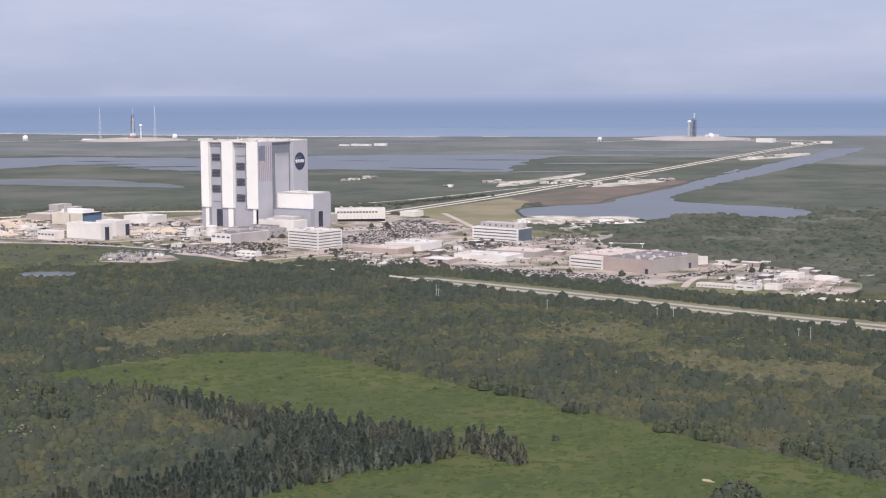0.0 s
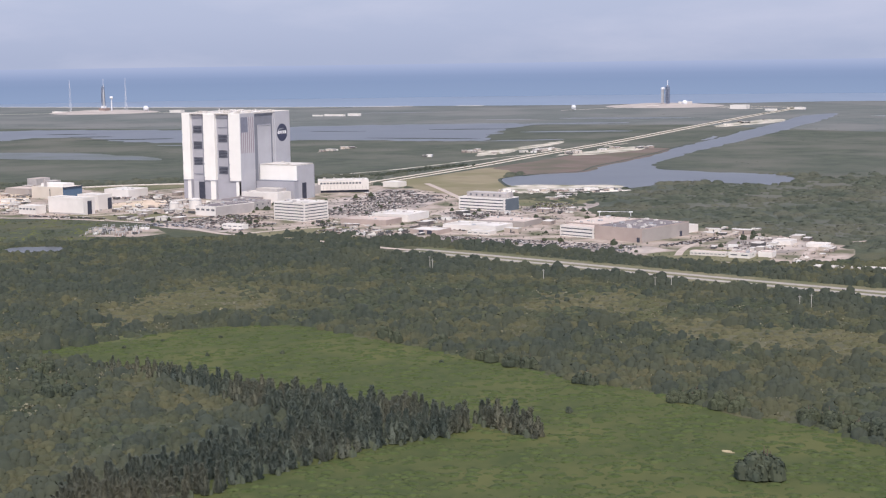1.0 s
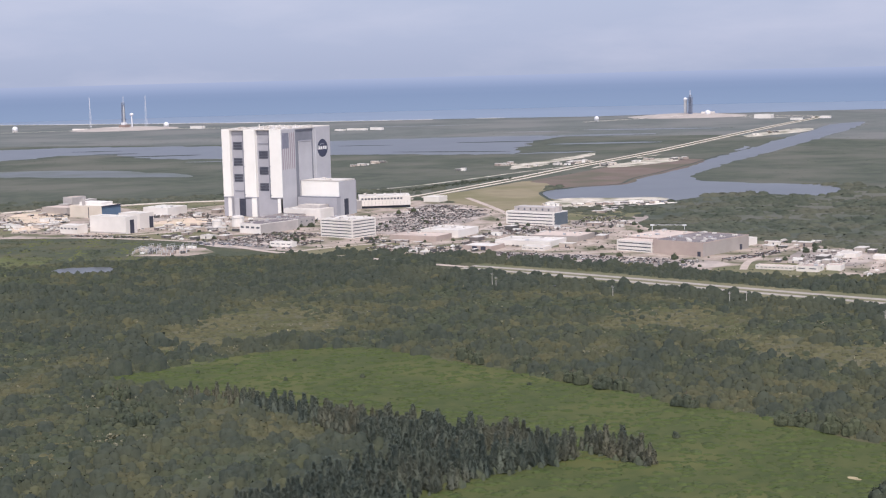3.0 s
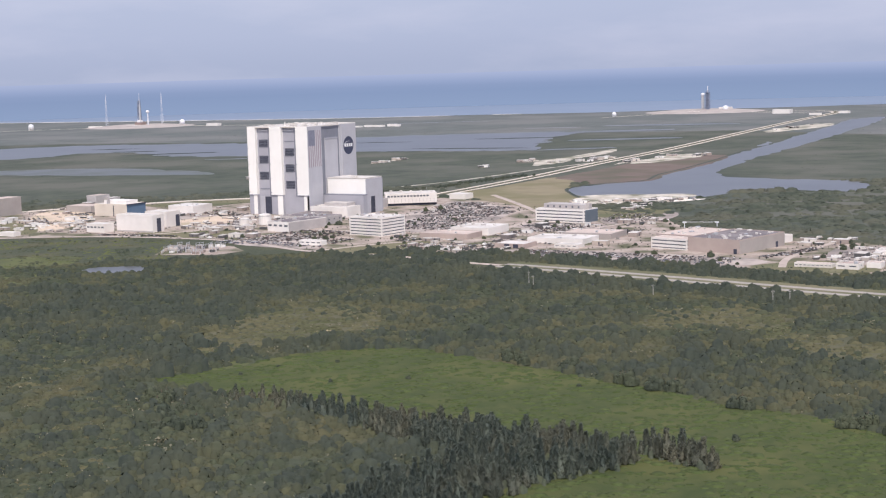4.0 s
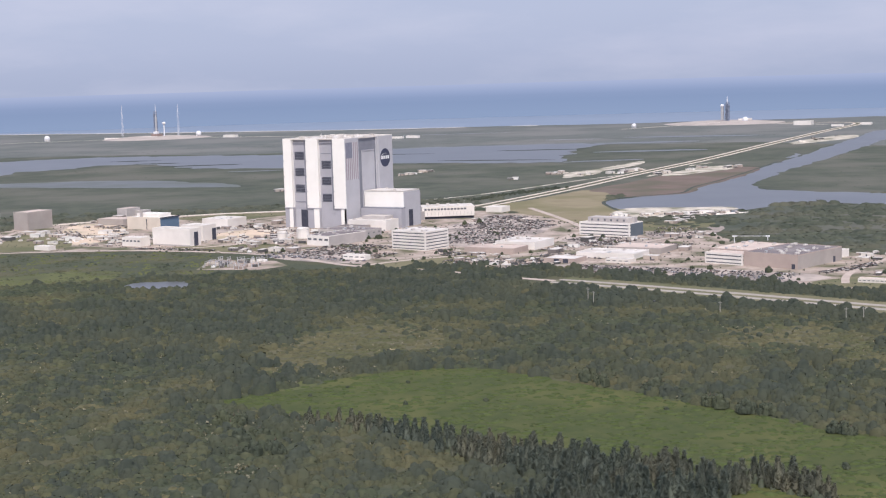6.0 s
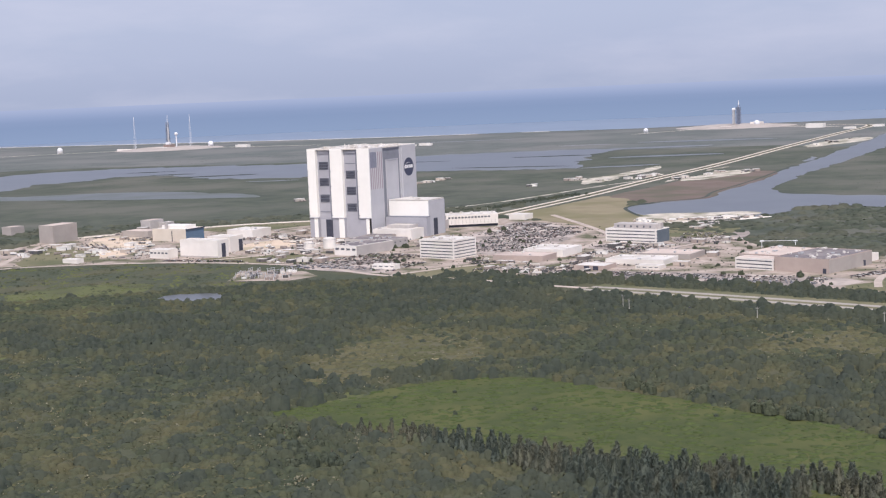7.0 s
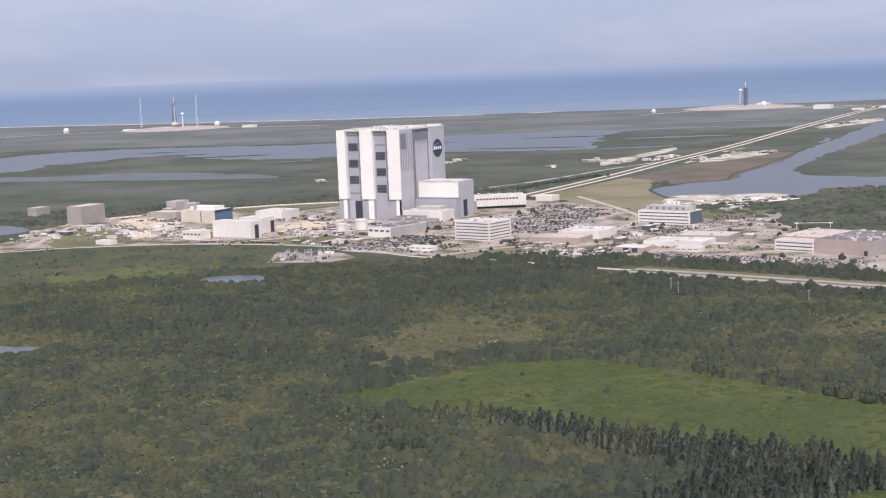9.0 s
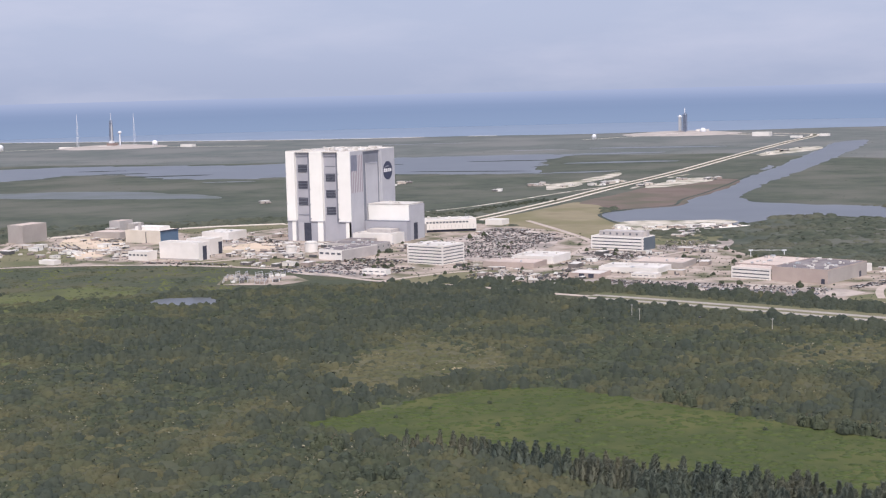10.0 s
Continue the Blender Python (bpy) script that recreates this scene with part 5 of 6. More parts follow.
def crown_template(seed, lobes, leaves, leaf, flat=1.0, sides=6, shoulder=0.74):
    """A unit crown: rounded lobes of uneven height pushed together, with small sprays lying over them."""
    r = np.random.RandomState(seed)
    v, t, n = [], [], []
    spots = [(0.0, 0.0, r.uniform(0.25, 0.45), r.uniform(0.5, 0.62))]
    for k in range(lobes - 1):
        a = (k + r.uniform(-0.35, 0.35)) * math.tau / max(1, lobes - 1)
        d = r.uniform(0.38, 0.68)
        spots.append((d * math.cos(a), d * math.sin(a), r.uniform(0.0, 0.3), r.uniform(0.3, 0.52)))
    for cx, cy, cz, q in spots:
        i, turn = len(v), r.uniform(0, math.tau)
        for rr, hh in ((1.0, 0.0), (shoulder, 0.6)):
            for k in range(sides):
                a = turn + (k + (0.5 if hh else 0.0)) * math.tau / sides
                h = q * rr * r.uniform(0.82, 1.14)
                x, y, z = cx + math.cos(a) * h, cy + math.sin(a) * h, (cz + q * hh * r.uniform(0.85, 1.15)) * flat if hh else 0.0
                v.append((x, y, z))
                m = np.array([math.cos(a), math.sin(a), 0.35 + 1.1 * hh]) * 0.5 + np.array([x, y, 1.0]) * 0.5
                n.append(tuple(m / np.linalg.norm(m)))
        v.append((cx, cy, (cz + q * 0.9) * flat))
        m = np.array([cx * 0.5, cy * 0.5, 1.0])
        n.append(tuple(m / np.linalg.norm(m)))
        for k in range(sides):
            j, top = (k + 1) % sides, i + 2 * sides
            t += [(i + k, i + j, i + sides + k), (i + j, i + sides + j, i + sides + k), (i + sides + k, i + sides + j, top)]
    for k in range(leaves):
        cx, cy, cz, q = spots[k % lobes]
        a, e = r.uniform(0, math.tau), math.asin(r.uniform(0.05, 1.0))
        d = np.array([math.cos(a) * math.cos(e), math.sin(a) * math.cos(e), math.sin(e)])
        p = np.array([cx, cy, cz * flat]) + d * q * r.uniform(0.93, 1.06) * np.array([1, 1, flat])
        u = np.cross(d, r.normal(size=3))
        u /= np.linalg.norm(u) + 1e-9
        w = np.cross(d, u) + d * r.uniform(0.05, 0.4)
        s = leaf * r.uniform(0.6, 1.4)
        i = len(v)
        v += [tuple(p - u * s * 0.5 - w * s * 0.35), tuple(p + u * s * 0.5 - w * s * 0.35), tuple(p + w * s * 0.6)]
        m = d * 0.6 + np.array([p[0] * 0.4, p[1] * 0.4, 0.6]) + r.normal(size=3) * 0.08
        n += [tuple(m / np.linalg.norm(m))] * 3
        t.append((i, i + 1, i + 2))
    return np.array(v, np.float32), np.array(t, np.int32), np.array(n, np.float32)


BUSH_T = [leaf_template(k, 9, low=0.0, size=0.3, lobes=2) for k in range(8)]
BIG_T = [crown_template(60 + k, 6, 20, 0.17, sides=6, shoulder=0.83) for k in range(7)]
MID_T = [crown_template(80 + k, 3, 6, 0.2, sides=5) for k in range(7)]
LOW_T = [leaf_template(20 + k, 9, core=False, size=0.62, tall=0.8, low=0.8) for k in range(6)]
HUMP_T = [crown_template(100 + k, 1, 2, 0.24, sides=5, shoulder=0.56) for k in range(8)]
FAR_T = [leaf_template(40 + k, 3, size=0.3, tall=0.9, lobes=1) for k in range(5)]


def patchy(x, y, scale, seed):
    """Smooth pseudo-random field between 0 and 1."""
    r = np.random.RandomState(seed)
    out = np.zeros(len(x))
    for k in range(7):
        a, p = r.uniform(0, math.tau), r.uniform(0, math.tau)
        f = r.uniform(0.6, 1.7) / scale
        out += np.sin((x * math.cos(a) + y * math.sin(a)) * f * math.tau + p)
    return 1 / (1 + np.exp(-out * 0.75))


WOOD = [(-500, -30), (-452, -50), (-430, -120), (-400, -175), (-350, -194), (-336, -237), (-321, -285), (-394, -300), (-425, -262), (-484, -294), (-521, -304), (-560, -325), (-590, -345), (-585, -300), (-560, -246), (-555, -170), (-530, -90)]
SUBSTATION = [(-276, -56), (-222, -26), (-214, -80), (-236, -108), (-262, -100)]
NORTH_EDGE = [(-578, -346), (-548, -352), (-524, -366), (-508, -388), (-514, -396), (-532, -384), (-556, -370), (-580, -362)]
BEHIND = [(-160, 60), (-140, 330), (300, 400), (300, -700), (-180, -620)]
BELT = [(-246, -180), (-204, -215), (-192, -290), (-210, -420), (-232, -540), (-240, -600), (-255, -660), (-430, -900), (-420, -780), (-372, -660), (-335, -540), (-322, -440), (-345, -340), (-340, -240), (-270, -170)]
OPEN_W = [(-640, -330), (-585, -330), (-560, -200), (-560, -60), (-700, 20), (-900, -200), (-900, -460), (-800, -470), (-700, -405), (-655, -395)]
rs = np.random.RandomState(3)
meadow_line = smooth_outline(MEADOW, 4)


def field_points(n, near, far):
    """Points spread evenly over the land before the industrial area, without water, roads and yards."""
    ang, rad = np.radians(rs.uniform(4, 57, n)), np.sqrt(rs.uniform(near ** 2, far ** 2, n))
    x, y = -1120 + rad * np.cos(ang), -780 + rad * np.sin(ang)
    ok = ~inside(x, y, COMPLEX) & off_line(x, y, FRONT_ROAD, 6) & off_line(x, y, HIGHWAY, 19) & (x < 20) & ~inside(x, y, BEHIND) & ~inside(x, y, SUBSTATION)
    for pond in (POND_1, POND_2, LAKE_W):
        ok &= ~inside(x, y, smooth_outline(pond, 4))
    return x[ok], y[ok]


def regions(x, y, loose=7):
    """Which of the points lie in the pine belt, clearing, dry grass, wet wood, tree belt, open western scrub and pale marsh grass."""
    jx, jy = x + rs.normal(0, loose, len(x)), y + rs.normal(0, loose, len(x))
    pine = inside(x, y, PINES) | inside(x, y, PINES_END)
    green = inside(x, y, meadow_line) & ~pine
    tan = inside(jx, jy, smooth_outline(TAN_1, 4)) & ~inside(x, y, NORTH_EDGE) | inside(jx, jy, smooth_outline(TAN_2, 4))
    wood = inside(jx, jy, WOOD) | inside(x, y, NORTH_EDGE)
    belt = inside(jx, jy, BELT)
    west = inside(jx, jy, OPEN_W)
    lime = inside(jx, jy, LIME_1) | inside(jx, jy, LIME_2)
    return pine, green, tan, wood, belt, west, lime


def crowns_over(n, near, far, templates, seed, rise=1.0):
    """Bush and tree crowns standing in drifts, with open ground between them."""
    x, y = field_points(n, near, far)
    pine, green, tan, wood, belt, west, lime = regions(x, y)
    fine, mid, wide = patchy(x, y, 17, seed), patchy(x, y, 48, seed + 1), patchy(x, y, 140, seed + 2)
    drift = 0.45 * fine + 0.4 * mid + 0.15 * wide
    chance = np.clip((drift - (0.2 if rise > 1 else 0.3)) * 3.2, 0.05, 0.9)
    chance = np.where(wood, np.clip((drift - 0.2) * 4, 0.25, 1), chance)
    chance = np.where(belt, np.clip((drift - 0.12) * 5, 0.5, 1), chance)
    chance = np.where(west & ~wood, chance * 0.85, chance)
    chance = np.where(tan & ~belt, chance * 0.12, chance)
    chance = np.where(lime, chance * 0.15, chance)
    keep = (rs.uniform(0, 1, len(x)) < chance) & ~green & ~pine
    x, y, fine, mid, tan, wood, belt, west = (a[keep] for a in (x, y, fine, mid, tan, wood, belt, west))
    u = rs.uniform(0, 1, len(x))
    size = (1.5 + 2.5 * u ** 2) * (0.75 + 0.6 * mid)
    size = np.where(wood, size * 1.15, np.where(belt, size * 1.05, size))
    size = np.where(tan, size * 0.6, size)
    tall = rise * size * rs.uniform(0.75, 1.2, len(x)) * np.where(west & ~wood, 0.72, 1.0) * np.where(belt, 1.05, 1.0)
    tone = rs.uniform(0, 1, len(x)) + 1.1 * (patchy(x, y, 33, 205) - 0.5)
    dark = np.where(wood, tone > 0.3, np.where(belt, tone > 0.1, np.where(west, tone > 0.74, tone > 0.66)))
    dry = ~dark & np.where(wood | belt, tone < -0.1, np.where(west, tone < 0.5, tone < 0.3))
    plain = ~dark & ~dry
    stuff("dark_scrub", x[dark], y[dark], -0.15, (size * 1.15)[dark], (tall * 1.3)[dark], templates, M_DARKTREE, "dense dark green scrub trees", "scrub", seed + 1)
    stuff("green_scrub", x[plain], y[plain], -0.15, size[plain], tall[plain], templates, M_BUSH, "dense green subtropical scrub", "scrub", seed + 2)
    stuff("dry_scrub", x[dry], y[dry], -0.15, size[dry], (tall * 0.8)[dry], templates, M_BUSHDRY, "olive and straw-coloured dry scrub", "scrub", seed + 3)


crowns_over(13500, 330, 720, BIG_T, 200, 1.3)
crowns_over(25000, 720, 1080, MID_T, 210)

# low growth between the crowns
x, y = field_points(46000, 330, 1080)
pine, green, tan, wood, belt, west, lime = regions(x, y, 10)
low = ~green & ~pine & ~tan & ~belt & ~(wood & (rs.uniform(0, 1, len(x)) < 0.5)) & (patchy(x, y, 30, 230) > 0.16)
size = 1.1 + 2.6 * rs.uniform(0, 1, len(x)) ** 1.6
stuff("undergrowth", x[low], y[low], -0.1, size[low] * np.where(np.hypot(x + 1120, y + 780) < 720, 1.5, 2.0)[low], size[low] * rs.uniform(0.45, 0.9, low.sum()), HUMP_T, M_UNDER, "low olive undergrowth between the bushes", "undergrowth", 17)
straw = ~green & ~pine & (tan | west & (patchy(x, y, 26, 233) > 0.62))
stuff("dry_grass_tufts", x[straw], y[straw], -0.1, size[straw] * 1.7, size[straw] * 0.45, HUMP_T, M_STRAW, "straw-coloured dry grass in open patches of the scrub", "grass", 21)
small = ~green & ~pine & ~tan & (rs.uniform(0, 1, len(x)) < 0.06) & (np.hypot(x + 1120, y + 780) < 900)
little = rs.uniform(0.45, 1.05, len(x))
stuff("small_bushes", x[small] + 0.9, y[small] - 0.7, -0.1, little[small], (little * rs.uniform(0.8, 1.5, len(x)))[small], BUSH_T, M_BUSH, "small loose bushes among the scrub", "bush", 22)

# marsh grass between the scrub and the front road
NM = 12000
ang, rad = np.radians(rs.uniform(40, 63, NM)), np.sqrt(rs.uniform(1040 ** 2, 1480 ** 2, NM))
MX, MY = -1120 + rad * np.cos(ang), -780 + rad * np.sin(ang)
wet = ~inside(MX, MY, COMPLEX) & off_line(MX, MY, FRONT_ROAD, 5) & ~inside(MX, MY, smooth_outline(LAKE_W, 4)) & ~inside(MX, MY, smooth_outline(POND_1, 4)) & ~inside(MX, MY, SUBSTATION) & (MX < -120) & ~inside(MX, MY, BEHIND)
wet &= patchy(MX, MY, 45, 51) > 0.3
ms = rs.uniform(0.8, 2.0, NM)
pale = patchy(MX, MY, 50, 53) > 0.45
for some, mat, label in ((wet & ~pale, M_UNDER, "low olive marsh grass beside the front road"), (wet & pale, M_LIME, "pale green marsh grass beside the front road")):
    stuff("marsh_grass", MX[some], MY[some], -0.05, ms[some] * 1.6, ms[some] * 0.4, HUMP_T, mat, label, "grass", 18)
few = wet & (patchy(MX, MY, 70, 52) > 0.62) & (rs.uniform(0, 1, NM) < 0.12)
stuff("marsh_bushes", MX[few], MY[few], -0.1, ms[few], ms[few], BUSH_T, M_DARKTREE, "dark low bushes in the marsh grass", "bush", 20)

# bleached palmetto fronds, in loose groups
x, y = field_points(22000, 330, 900)
pine, green, tan, wood, belt, west, lime = regions(x, y)
pale = ~green & ~pine & ~belt & (patchy(x, y, 21, 240) * patchy(x, y, 80, 241) > np.where(west, 0.36, 0.45)) & (rs.uniform(0, 1, len(x)) < 0.9)
ps = rs.uniform(0.25, 0.75, len(x))
stuff("palm_fronds", x[pale], y[pale], 0.5, ps[pale], ps[pale] * 1.8, LOW_T, M_PALE, "bleached palmetto fronds among the scrub", "palmetto", 4)

# thicker groups of pale fronds near the tip of the clearing
spot = rs.randint(0, 4, 170)
gx = np.array([-652, -675, -713, -640])[spot] + rs.normal(0, 5.0, 170)
gy = np.array([-420, -392, -436, -396])[spot] + rs.normal(0, 5.0, 170)
gs = rs.uniform(0.35, 0.9, 170)
stuff("palm_fronds", gx, gy, 0.5, gs, gs * 1.6, LOW_T, M_PALE, "bleached palmetto fronds in thick groups", "palmetto", 27)

# the clearing: tufts, low mounds and a few bushes
x, y = field_points(30000, 330, 720)
pine, green, *_ = regions(x, y)
size = rs.uniform(1.0, 2.6, len(x))
tuft = green & (rs.uniform(0, 1, len(x)) < 0.5) & (patchy(x, y, 24, 250) > 0.2)
stuff("meadow_tufts", x[tuft], y[tuft], -0.05, size[tuft] * 2.0, size[tuft] * 0.3, HUMP_T, M_TUFT, "low tufts in the green clearing", "grass", 5)
mb = green & (rs.uniform(0, 1, len(x)) < 0.07) & (patchy(x, y, 38, 91) > 0.4)
stuff("meadow_bushes", x[mb], y[mb], -0.05, size[mb] * 0.6, size[mb] * 0.28, MID_T, M_MBUSH, "scattered low bushes in the clearing", "bush", 6)

# shrubs along the roads and yards of the industrial area
NS = 5000
PX, PY = rs.uniform(-240, 150, NS), rs.uniform(-600, 320, NS)
ok = inside(PX, PY, COMPLEX) & (patchy(PX, PY, 60, 41) > 0.35)
for x0, y0, x1, y1 in FOOT:
    ok &= ~((PX > x0 - 2) & (PX < x1 + 2) & (PY > y0 - 2) & (PY < y1 + 2))
ss = rs.uniform(0.3, 0.95, NS)
stuff("yard_shrubs", PX[ok], PY[ok], 0.0, ss[ok], ss[ok] * rs.uniform(0.8, 1.3, NS)[ok], BUSH_T, M_DARKTREE, "small dark shrubs among yards and car parks", "shrub", 12)

# scrub on the plain just behind the industrial area
N = 22000
ang, rad = np.radians(rs.uniform(-2, 58, N)), np.sqrt(rs.uniform(820 ** 2, 1650 ** 2, N))
X, Y = -1120 + rad * np.cos(ang), -780 + rad * np.sin(ang)
dry_land = (X > -130) & off_line(X, Y, CRAWLER, 16)
for poly, w in ((LAGOON, 26), (LAKE_E, 10), (MARSH_W, 14), (LAKE_W, 6)):
    dry_land &= ~inside(X, Y, smooth_outline(poly, 6, w))
for poly in (COMPLEX, BROWN, GRASS_E, [(205, -165), (198, -205), (208, -245), (230, -280), (236, -296), (198, -278), (166, -240), (146, -195), (156, -160), (182, -148)]):
    dry_land &= ~inside(X, Y, poly)
keep = dry_land & ((patchy(X, Y, 120, 33) > 0.3) | (rs.uniform(0, 1, N) < 0.25)) & off_line(X, Y, curve_line([(140, 165), (104, 212), (66, 245), (10, 285), (-60, 320)]), 9)
sx = 3.0 + 7.0 * rs.uniform(0, 1, N) ** 1.5
stuff("plain_scrub", X[keep], Y[keep], -0.2, sx[keep] * 1.5, (sx * rs.uniform(0.22, 0.5, N))[keep], HUMP_T, M_FARGREEN, "green scrub covering the plain behind the buildings", "scrub", 19)

# hedge-like row of dark trees beside the gravel way
line = np.array(curve_line([(215, 80), (288, 44), (333, 39), (394, 34), (470, 22)]))
pick = rs.randint(0, len(line), 260)
hx, hy, hs = line[pick, 0] + rs.normal(0, 5, 260), line[pick, 1] + rs.normal(0, 5, 260), rs.uniform(1.4, 3.0, 260)
stuff("tree_row", hx, hy, -0.1, hs, hs * 0.9, BUSH_T, M_DARKTREE, "row of dark trees on the marsh plain", "trees", 23)

# far scrub behind the industrial area
N = 9000
ang, rad = np.radians(rs.uniform(5, 55, N)), np.sqrt(rs.uniform(1700 ** 2, 3300 ** 2, N))
X, Y = -1120 + rad * np.cos(ang), -780 + rad * np.sin(ang)
dry_land = np.ones(N, bool)
for poly, w in ((LAGOON, 26), (LAKE_E, 10), (MARSH_W, 14), (LAKE_W, 6)):
    dry_land &= ~inside(X, Y, smooth_outline(poly, 6, w))
for poly in (COMPLEX, BROWN, GRASS_E):
    dry_land &= ~inside(X, Y, poly)
dry_land &= off_line(X, Y, CRAWLER, 16) & off_line(X, Y, coast_line, 40) & ~inside(X, Y, sea_pts)
dry_land &= (np.hypot(X - AX, Y - AY) > 160) & (np.hypot(X - BX, Y - BY) > 150) & (X > -160)
clump = patchy(X, Y, 260, 31)
keep = dry_land & ((clump > 0.5) | (rs.uniform(0, 1, N) < 0.3))
sx = rs.uniform(1.2, 3.4, N) * (0.6 + rad / 2600)
stuff("far_scrub", X[keep], Y[keep], -0.2, sx[keep], rs.uniform(0.25, 0.6, N)[keep], FAR_T, M_FARTREE, "distant scrub on the marsh plain, paled in colour for haze", "scrub", 9)


def crown_mesh(seed, height, width, sprays, conical, leaf):
    """A crown: upright feathers on a slim cone, or rounded leafy lobes with loose sprays. Returns vertices, triangles, normals."""
    r = np.random.RandomState(seed)
    v, t, n = [], [], []
    if not conical:
        v, t, n = crown_template(seed, 8, sprays, leaf)
        return v * np.array([width, width, height * 0.85], np.float32) + np.array([0, 0, height * 0.06], np.float32), t, n
    lean = r.uniform(0, math.tau)
    for h, q in ((0.03, 0.26), (0.3, 0.4), (0.62, 0.22), (0.88, 0.04)):
        for k in range(7):
            a, w = k * math.tau / 7 + h, width * q * r.uniform(0.75, 1.15)
            v.append((w * math.cos(a), w * math.sin(a), height * h * r.uniform(0.94, 1.02)))
            n.append((math.cos(a) * 0.48, math.sin(a) * 0.48, 0.73))
    for ring in range(3):
        for k in range(7):
            j = (k + 1) % 7
            t += [(ring * 7 + k, ring * 7 + j, ring * 7 + 7 + k), (ring * 7 + j, ring * 7 + 7 + j, ring * 7 + 7 + k)]
    for k in range(sprays):
        a = r.uniform(0, math.tau)
        h = r.uniform(0.05, 0.97) ** 0.9
        q = width * (0.06 + 0.94 * (1 - h) ** 0.75) * (0.85 + 0.25 * math.sin(3 * a + 9 * h + lean)) * r.uniform(0.3, 1.0) ** 0.5
        d = np.array([math.cos(a), math.sin(a), 0.0])
        c = np.array([q * d[0] * 0.62, q * d[1] * 0.62, height * h * 0.93])
        w = d * r.uniform(0.1, 1.3) + np.array([0, 0, 1.0]) + r.normal(size=3) * 0.25
        u = np.cross(w, r.normal(size=3))
        s, wide = leaf * r.uniform(0.6, 1.3), 0.22
        m = d * 0.4 + np.array([0, 0, 0.75]) + r.normal(size=3) * 0.12
        u = -u if np.dot(np.cross(u, w), m) < 0 else u
        u /= np.linalg.norm(u) + 1e-9
        i = len(v)
        v += [tuple(c - u * s * wide - w * s * 0.3), tuple(c + u * s * wide - w * s * 0.3), tuple(c + w * s * 0.8)]
        n += [tuple(m / np.linalg.norm(m))] * 3
        t.append((i, i + 1, i + 2))
    return np.array(v, np.float32), np.array(t, np.int32), np.array(n, np.float32)


def tree(name, label, seed, height, width, clumps, conical, leaf, mat):
    t = thing(name, 0, 0, 0, label, "tree", group=name.replace("_", " ") + "s")
    bm = bmesh.new()
    tube(bm, (0, 0, -0.2), (0, 0, height * 0.9), width * 0.09, width * 0.02, 6)
    r = random.Random(seed)
    for k in range(7):
        a, z = r.uniform(0, math.tau), height * r.uniform(0.25, 0.75)
        reach = width * 0.7 * (1 - z / height)
        tube(bm, (0, 0, z), (reach * math.cos(a), reach * math.sin(a), z + reach * (0.9 if conical else 0.6)), width * 0.03, width * 0.01, 4)
    part("trunk", bm, M_TRUNK, t)
    v, f, n = crown_mesh(seed, height, width, clumps, conical, leaf)
    c = part("crown", bmesh.new(), mat, t)
    c.data.from_pydata(v.tolist(), [], f.tolist())
    set_normals(c.data, n)
    return t, (v, f, n)


grown = [tree("pine_tree", "dark feathery pine in a dense row beside the green clearing", 50 + k, 8.0 + 0.7 * k, 2.9 + 0.2 * k, 660, True, 0.85, M_PINE) for k in range(5)]
pines = [g[0] for g in grown]
crowns = [g[1] for g in grown]
rnd = random.Random(77)
cand = np.array([(rnd.uniform(-802, -634), rnd.uniform(-634, -404)) for _ in range(16000)])
cand = cand[inside(cand[:, 0] + rs.normal(0, 1.6, len(cand)), cand[:, 1] + rs.normal(0, 1.6, len(cand)), PINES) | inside(cand[:, 0], cand[:, 1], PINES_END)]
cand = cand[patchy(cand[:, 0], cand[:, 1], 17, 73) > np.where(cand[:, 1] > -500, 0.2, 0.12)]
placed = []
for x, y in cand.tolist():
    gap = 1.6 + 1.3 * float(patchy(np.array([x]), np.array([y]), 30, 72)[0]) * (1.6 if x < -700 else 1.0)
    if all((x - a) ** 2 + (y - b) ** 2 > gap ** 2 for a, b in placed):
        placed.append((x, y))
placed.sort(key=lambda p: math.hypot(p[0] + 1120, p[1] + 780) + rnd.uniform(0, 120))


def pine_size(x, y):
    """The belt is lowest at its western tip and taller towards its end."""
    tip = 0.62 + 0.38 * min(1.0, max(0.0, (-412 - y) / 70))
    return tip * rnd.uniform(0.5, 1.15) * (0.74 + 0.4 * float(patchy(np.array([x]), np.array([y]), 22, 71)[0]))


for k, (x, y) in enumerate(placed[:290]):
    s = pine_size(x, y)
    m = pose(x, y, 0, rnd.uniform(-4, 4), rnd.uniform(-4, 4), rnd.uniform(0, 360))
    if k < 5:
        pines[k].matrix_basis = m
    else:
        c = copy_thing(pines[k % 5], m)
        w = rnd.uniform(0.75, 1.05)
        c.scale = (w, w * rnd.uniform(0.85, 1.15), s)
rest = np.array(placed[290:])
rsz = np.array([pine_size(x, y) for x, y in placed[290:]])
stuff("pine_thicket", rest[:, 0], rest[:, 1], 0.0, rsz * 1.05, rsz, crowns, M_PINE, "dense dark pines filling the tree belt", "pines", 14)
fill = np.array([(x + rnd.uniform(-2.0, 2.0), y + rnd.uniform(-2.0, 2.0)) for x, y in placed])
fsz = np.array([rnd.uniform(1.0, 2.2) for _ in placed])
stuff("pine_belt_brush", fill[:, 0], fill[:, 1], -0.1, fsz, fsz * 1.7, MID_T, M_THICKET, "dark brush filling the gaps between the pines", "brush", 24)

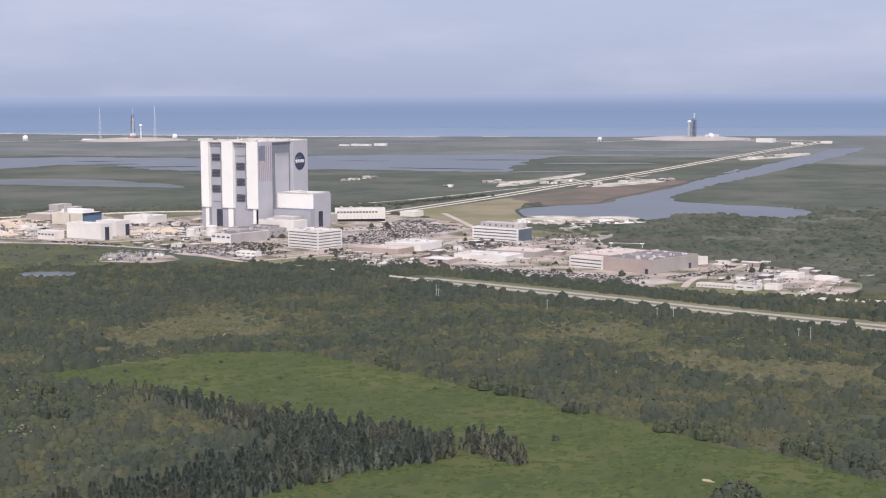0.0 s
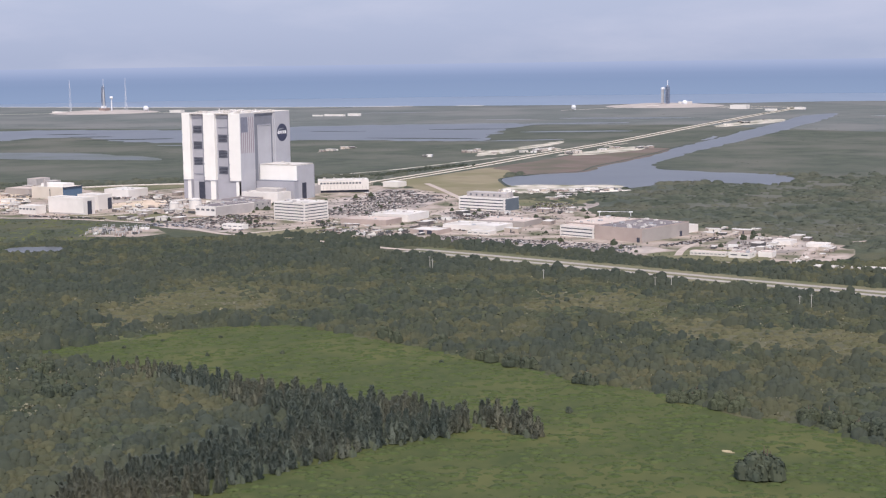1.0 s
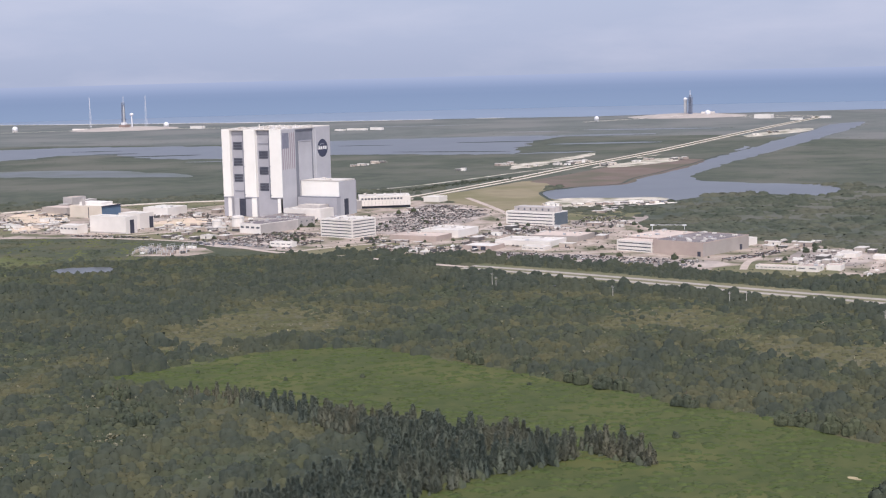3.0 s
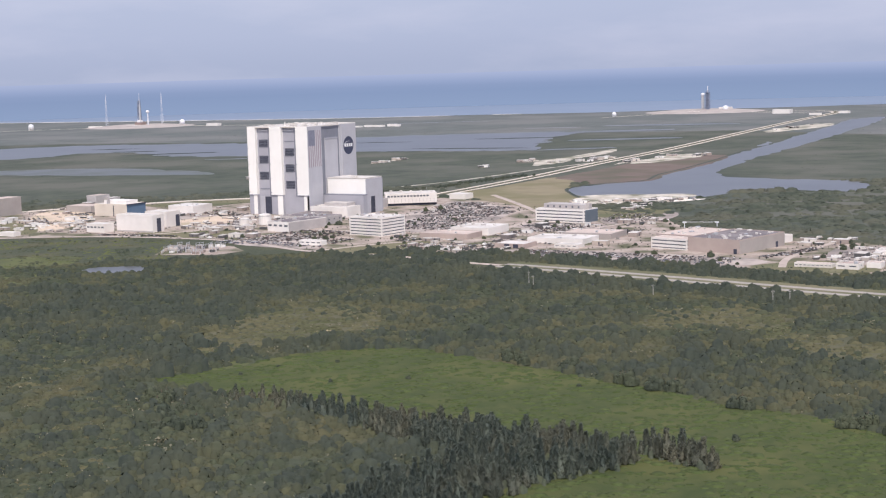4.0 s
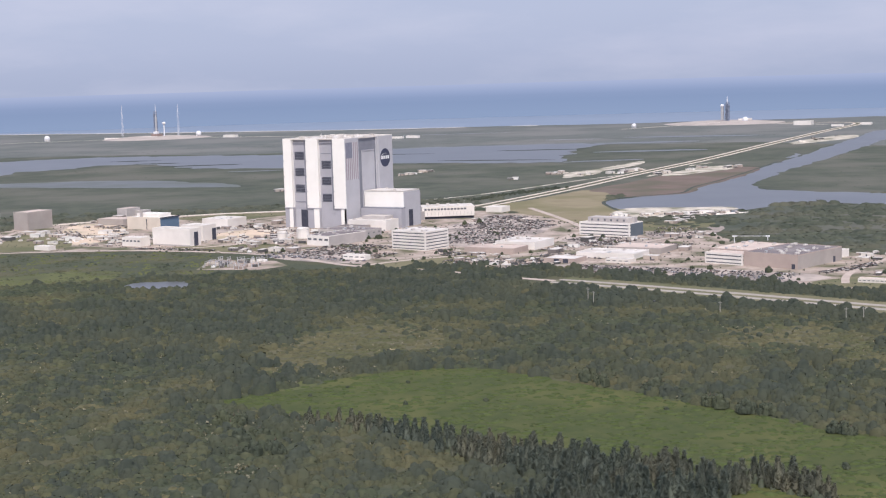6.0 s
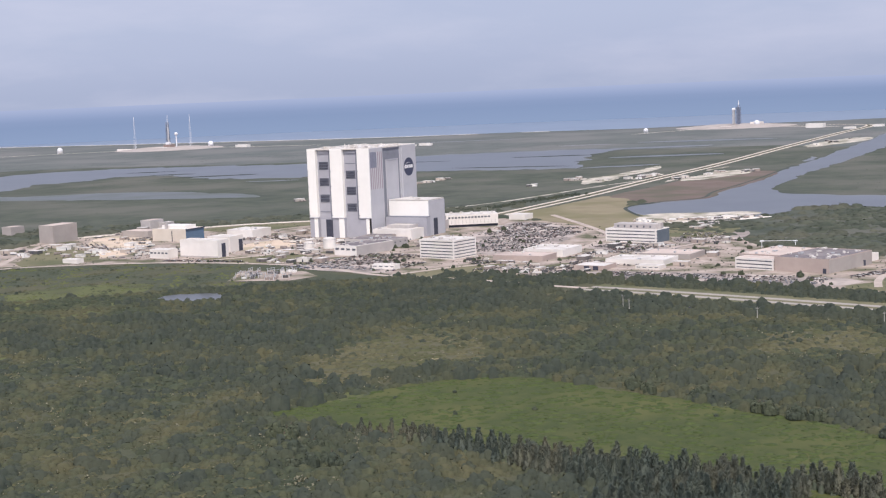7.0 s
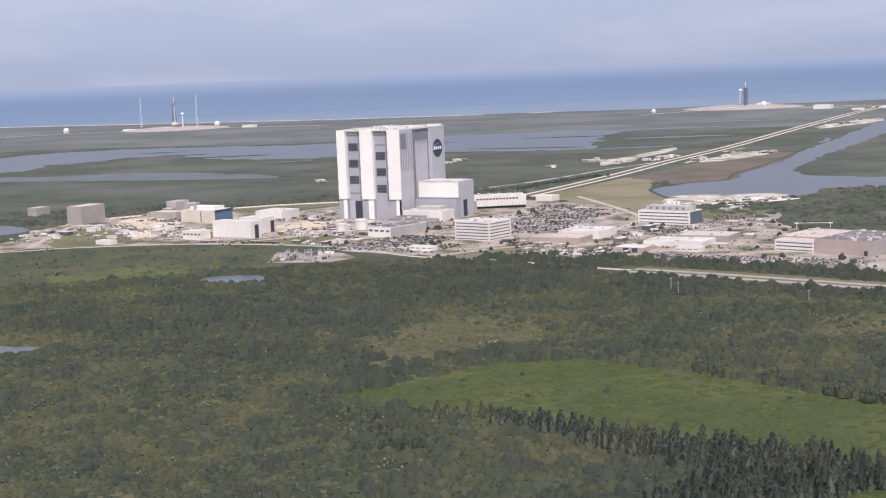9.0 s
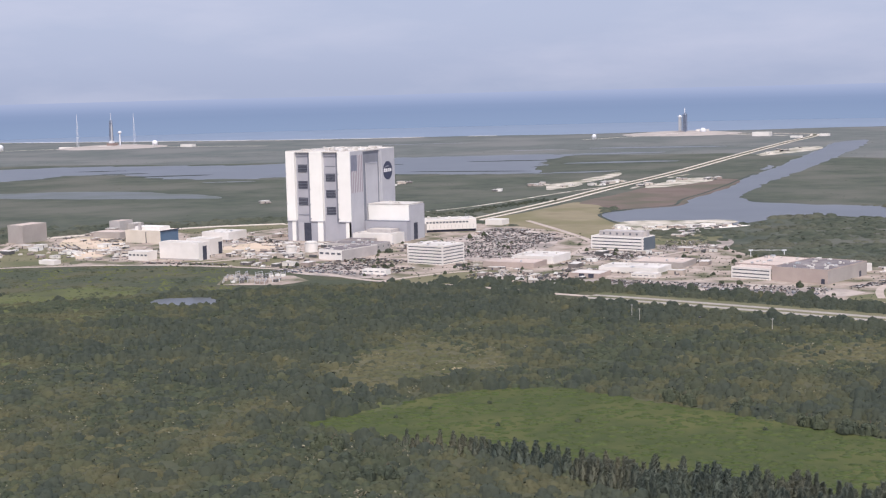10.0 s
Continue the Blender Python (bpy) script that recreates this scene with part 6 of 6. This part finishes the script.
# rounded dark trees along the edges of the clearing
oaks = [tree("broadleaf_tree", "rounded dark green tree standing at the edge of the clearing", 90 + k, 5.0 + 0.5 * k, 2.9 + 0.25 * k, 380, False, 0.15, M_THICKET)[0] for k in range(3)]
OAKS = []
for x, y, count, spread in ((-538, -514, 6, 3.6), (-552, -546, 5, 3.6), (-559, -566, 4, 3.4), (-575, -606, 3, 4.5), (-590, -652, 5, 3.8), (-596, -671, 4, 3.4), (-598, -701, 4, 3.2), (-603, -711, 4, 3.2), (-609, -727, 6, 4.5), (-616, -740, 5, 4.5),
                            (-677, -706, 9, 3.4), (-527, -480, 3, 3.0), (-534, -490, 2, 2.0), (-658, -390, 3, 9.0), (-672, -402, 3, 9.0), (-690, -420, 3, 9.0)):
    OAKS += [(x + rnd.gauss(0, spread * 0.4), y + rnd.gauss(0, spread * 0.75), 1.75 if count == 9 else 1.25) for q in range(count)]
OAKS += [(x, y, q) for x, y, q in ((-566, -532, 0.5), (-625, -619, 0.55), (-580, -459, 0.45), (-580, -391, 0.4), (-601, -386, 0.4), (-599, -432, 0.45), (-561, -410, 0.4))]
for k, (x, y, big) in enumerate(OAKS):
    m = pose(x, y, 0, 0, 0, rnd.uniform(0, 360))
    if k < 3:
        oaks[k].matrix_basis = m
    else:
        c = copy_thing(oaks[k % 3], m)
        s = rnd.uniform(0.7, 1.1) * big
        c.scale = (s, s, s * rnd.uniform(0.85, 1.15))
# trees among the buildings
for x, y in ((-48, -196), (-50, -199), (-150, -120), (-146, -124), (-140, -175), (-130, -177), (-120, -176), (-66, -66), (-60, -70), (-62, -74), (-56, -68), (-30, -205), (-8, -226), (-6, -240), (-4, -250), (-8, -270), (-36, -215), (80, -90), (60, -86),
             (-165, -388), (-164, -400), (-164, -440), (-96, -510), (-90, -515), (-84, -512), (-78, -518), (-70, -508), (-104, -512), (-20, -356), (-12, -366), (-40, -370), (-52, -362), (-66, -368), (30, -330)):
    c = copy_thing(oaks[rnd.randrange(3)], pose(x, y, 0.1, 0, 0, rnd.uniform(0, 360)))
    s = rnd.uniform(0.5, 0.8)
    c.scale = (s, s, s)
    tagged(c, "small dark green tree among the buildings")
rt = random.Random(91)
count = 0
while count < 90:
    x, y = rt.uniform(-205, 60), rt.uniform(-560, 60)
    if not inside(np.array([x]), np.array([y]), COMPLEX)[0] or any(a - 3 < x < c + 3 and b - 3 < y < d + 3 for a, b, c, d in FOOT):
        continue
    count += 1
    c = copy_thing(oaks[rt.randrange(3)], pose(x, y, 0.1, 0, 0, rt.uniform(0, 360)))
    q = rt.uniform(0.3, 0.6)
    c.scale = (q, q, q)
    tagged(c, "small dark green tree among the buildings")
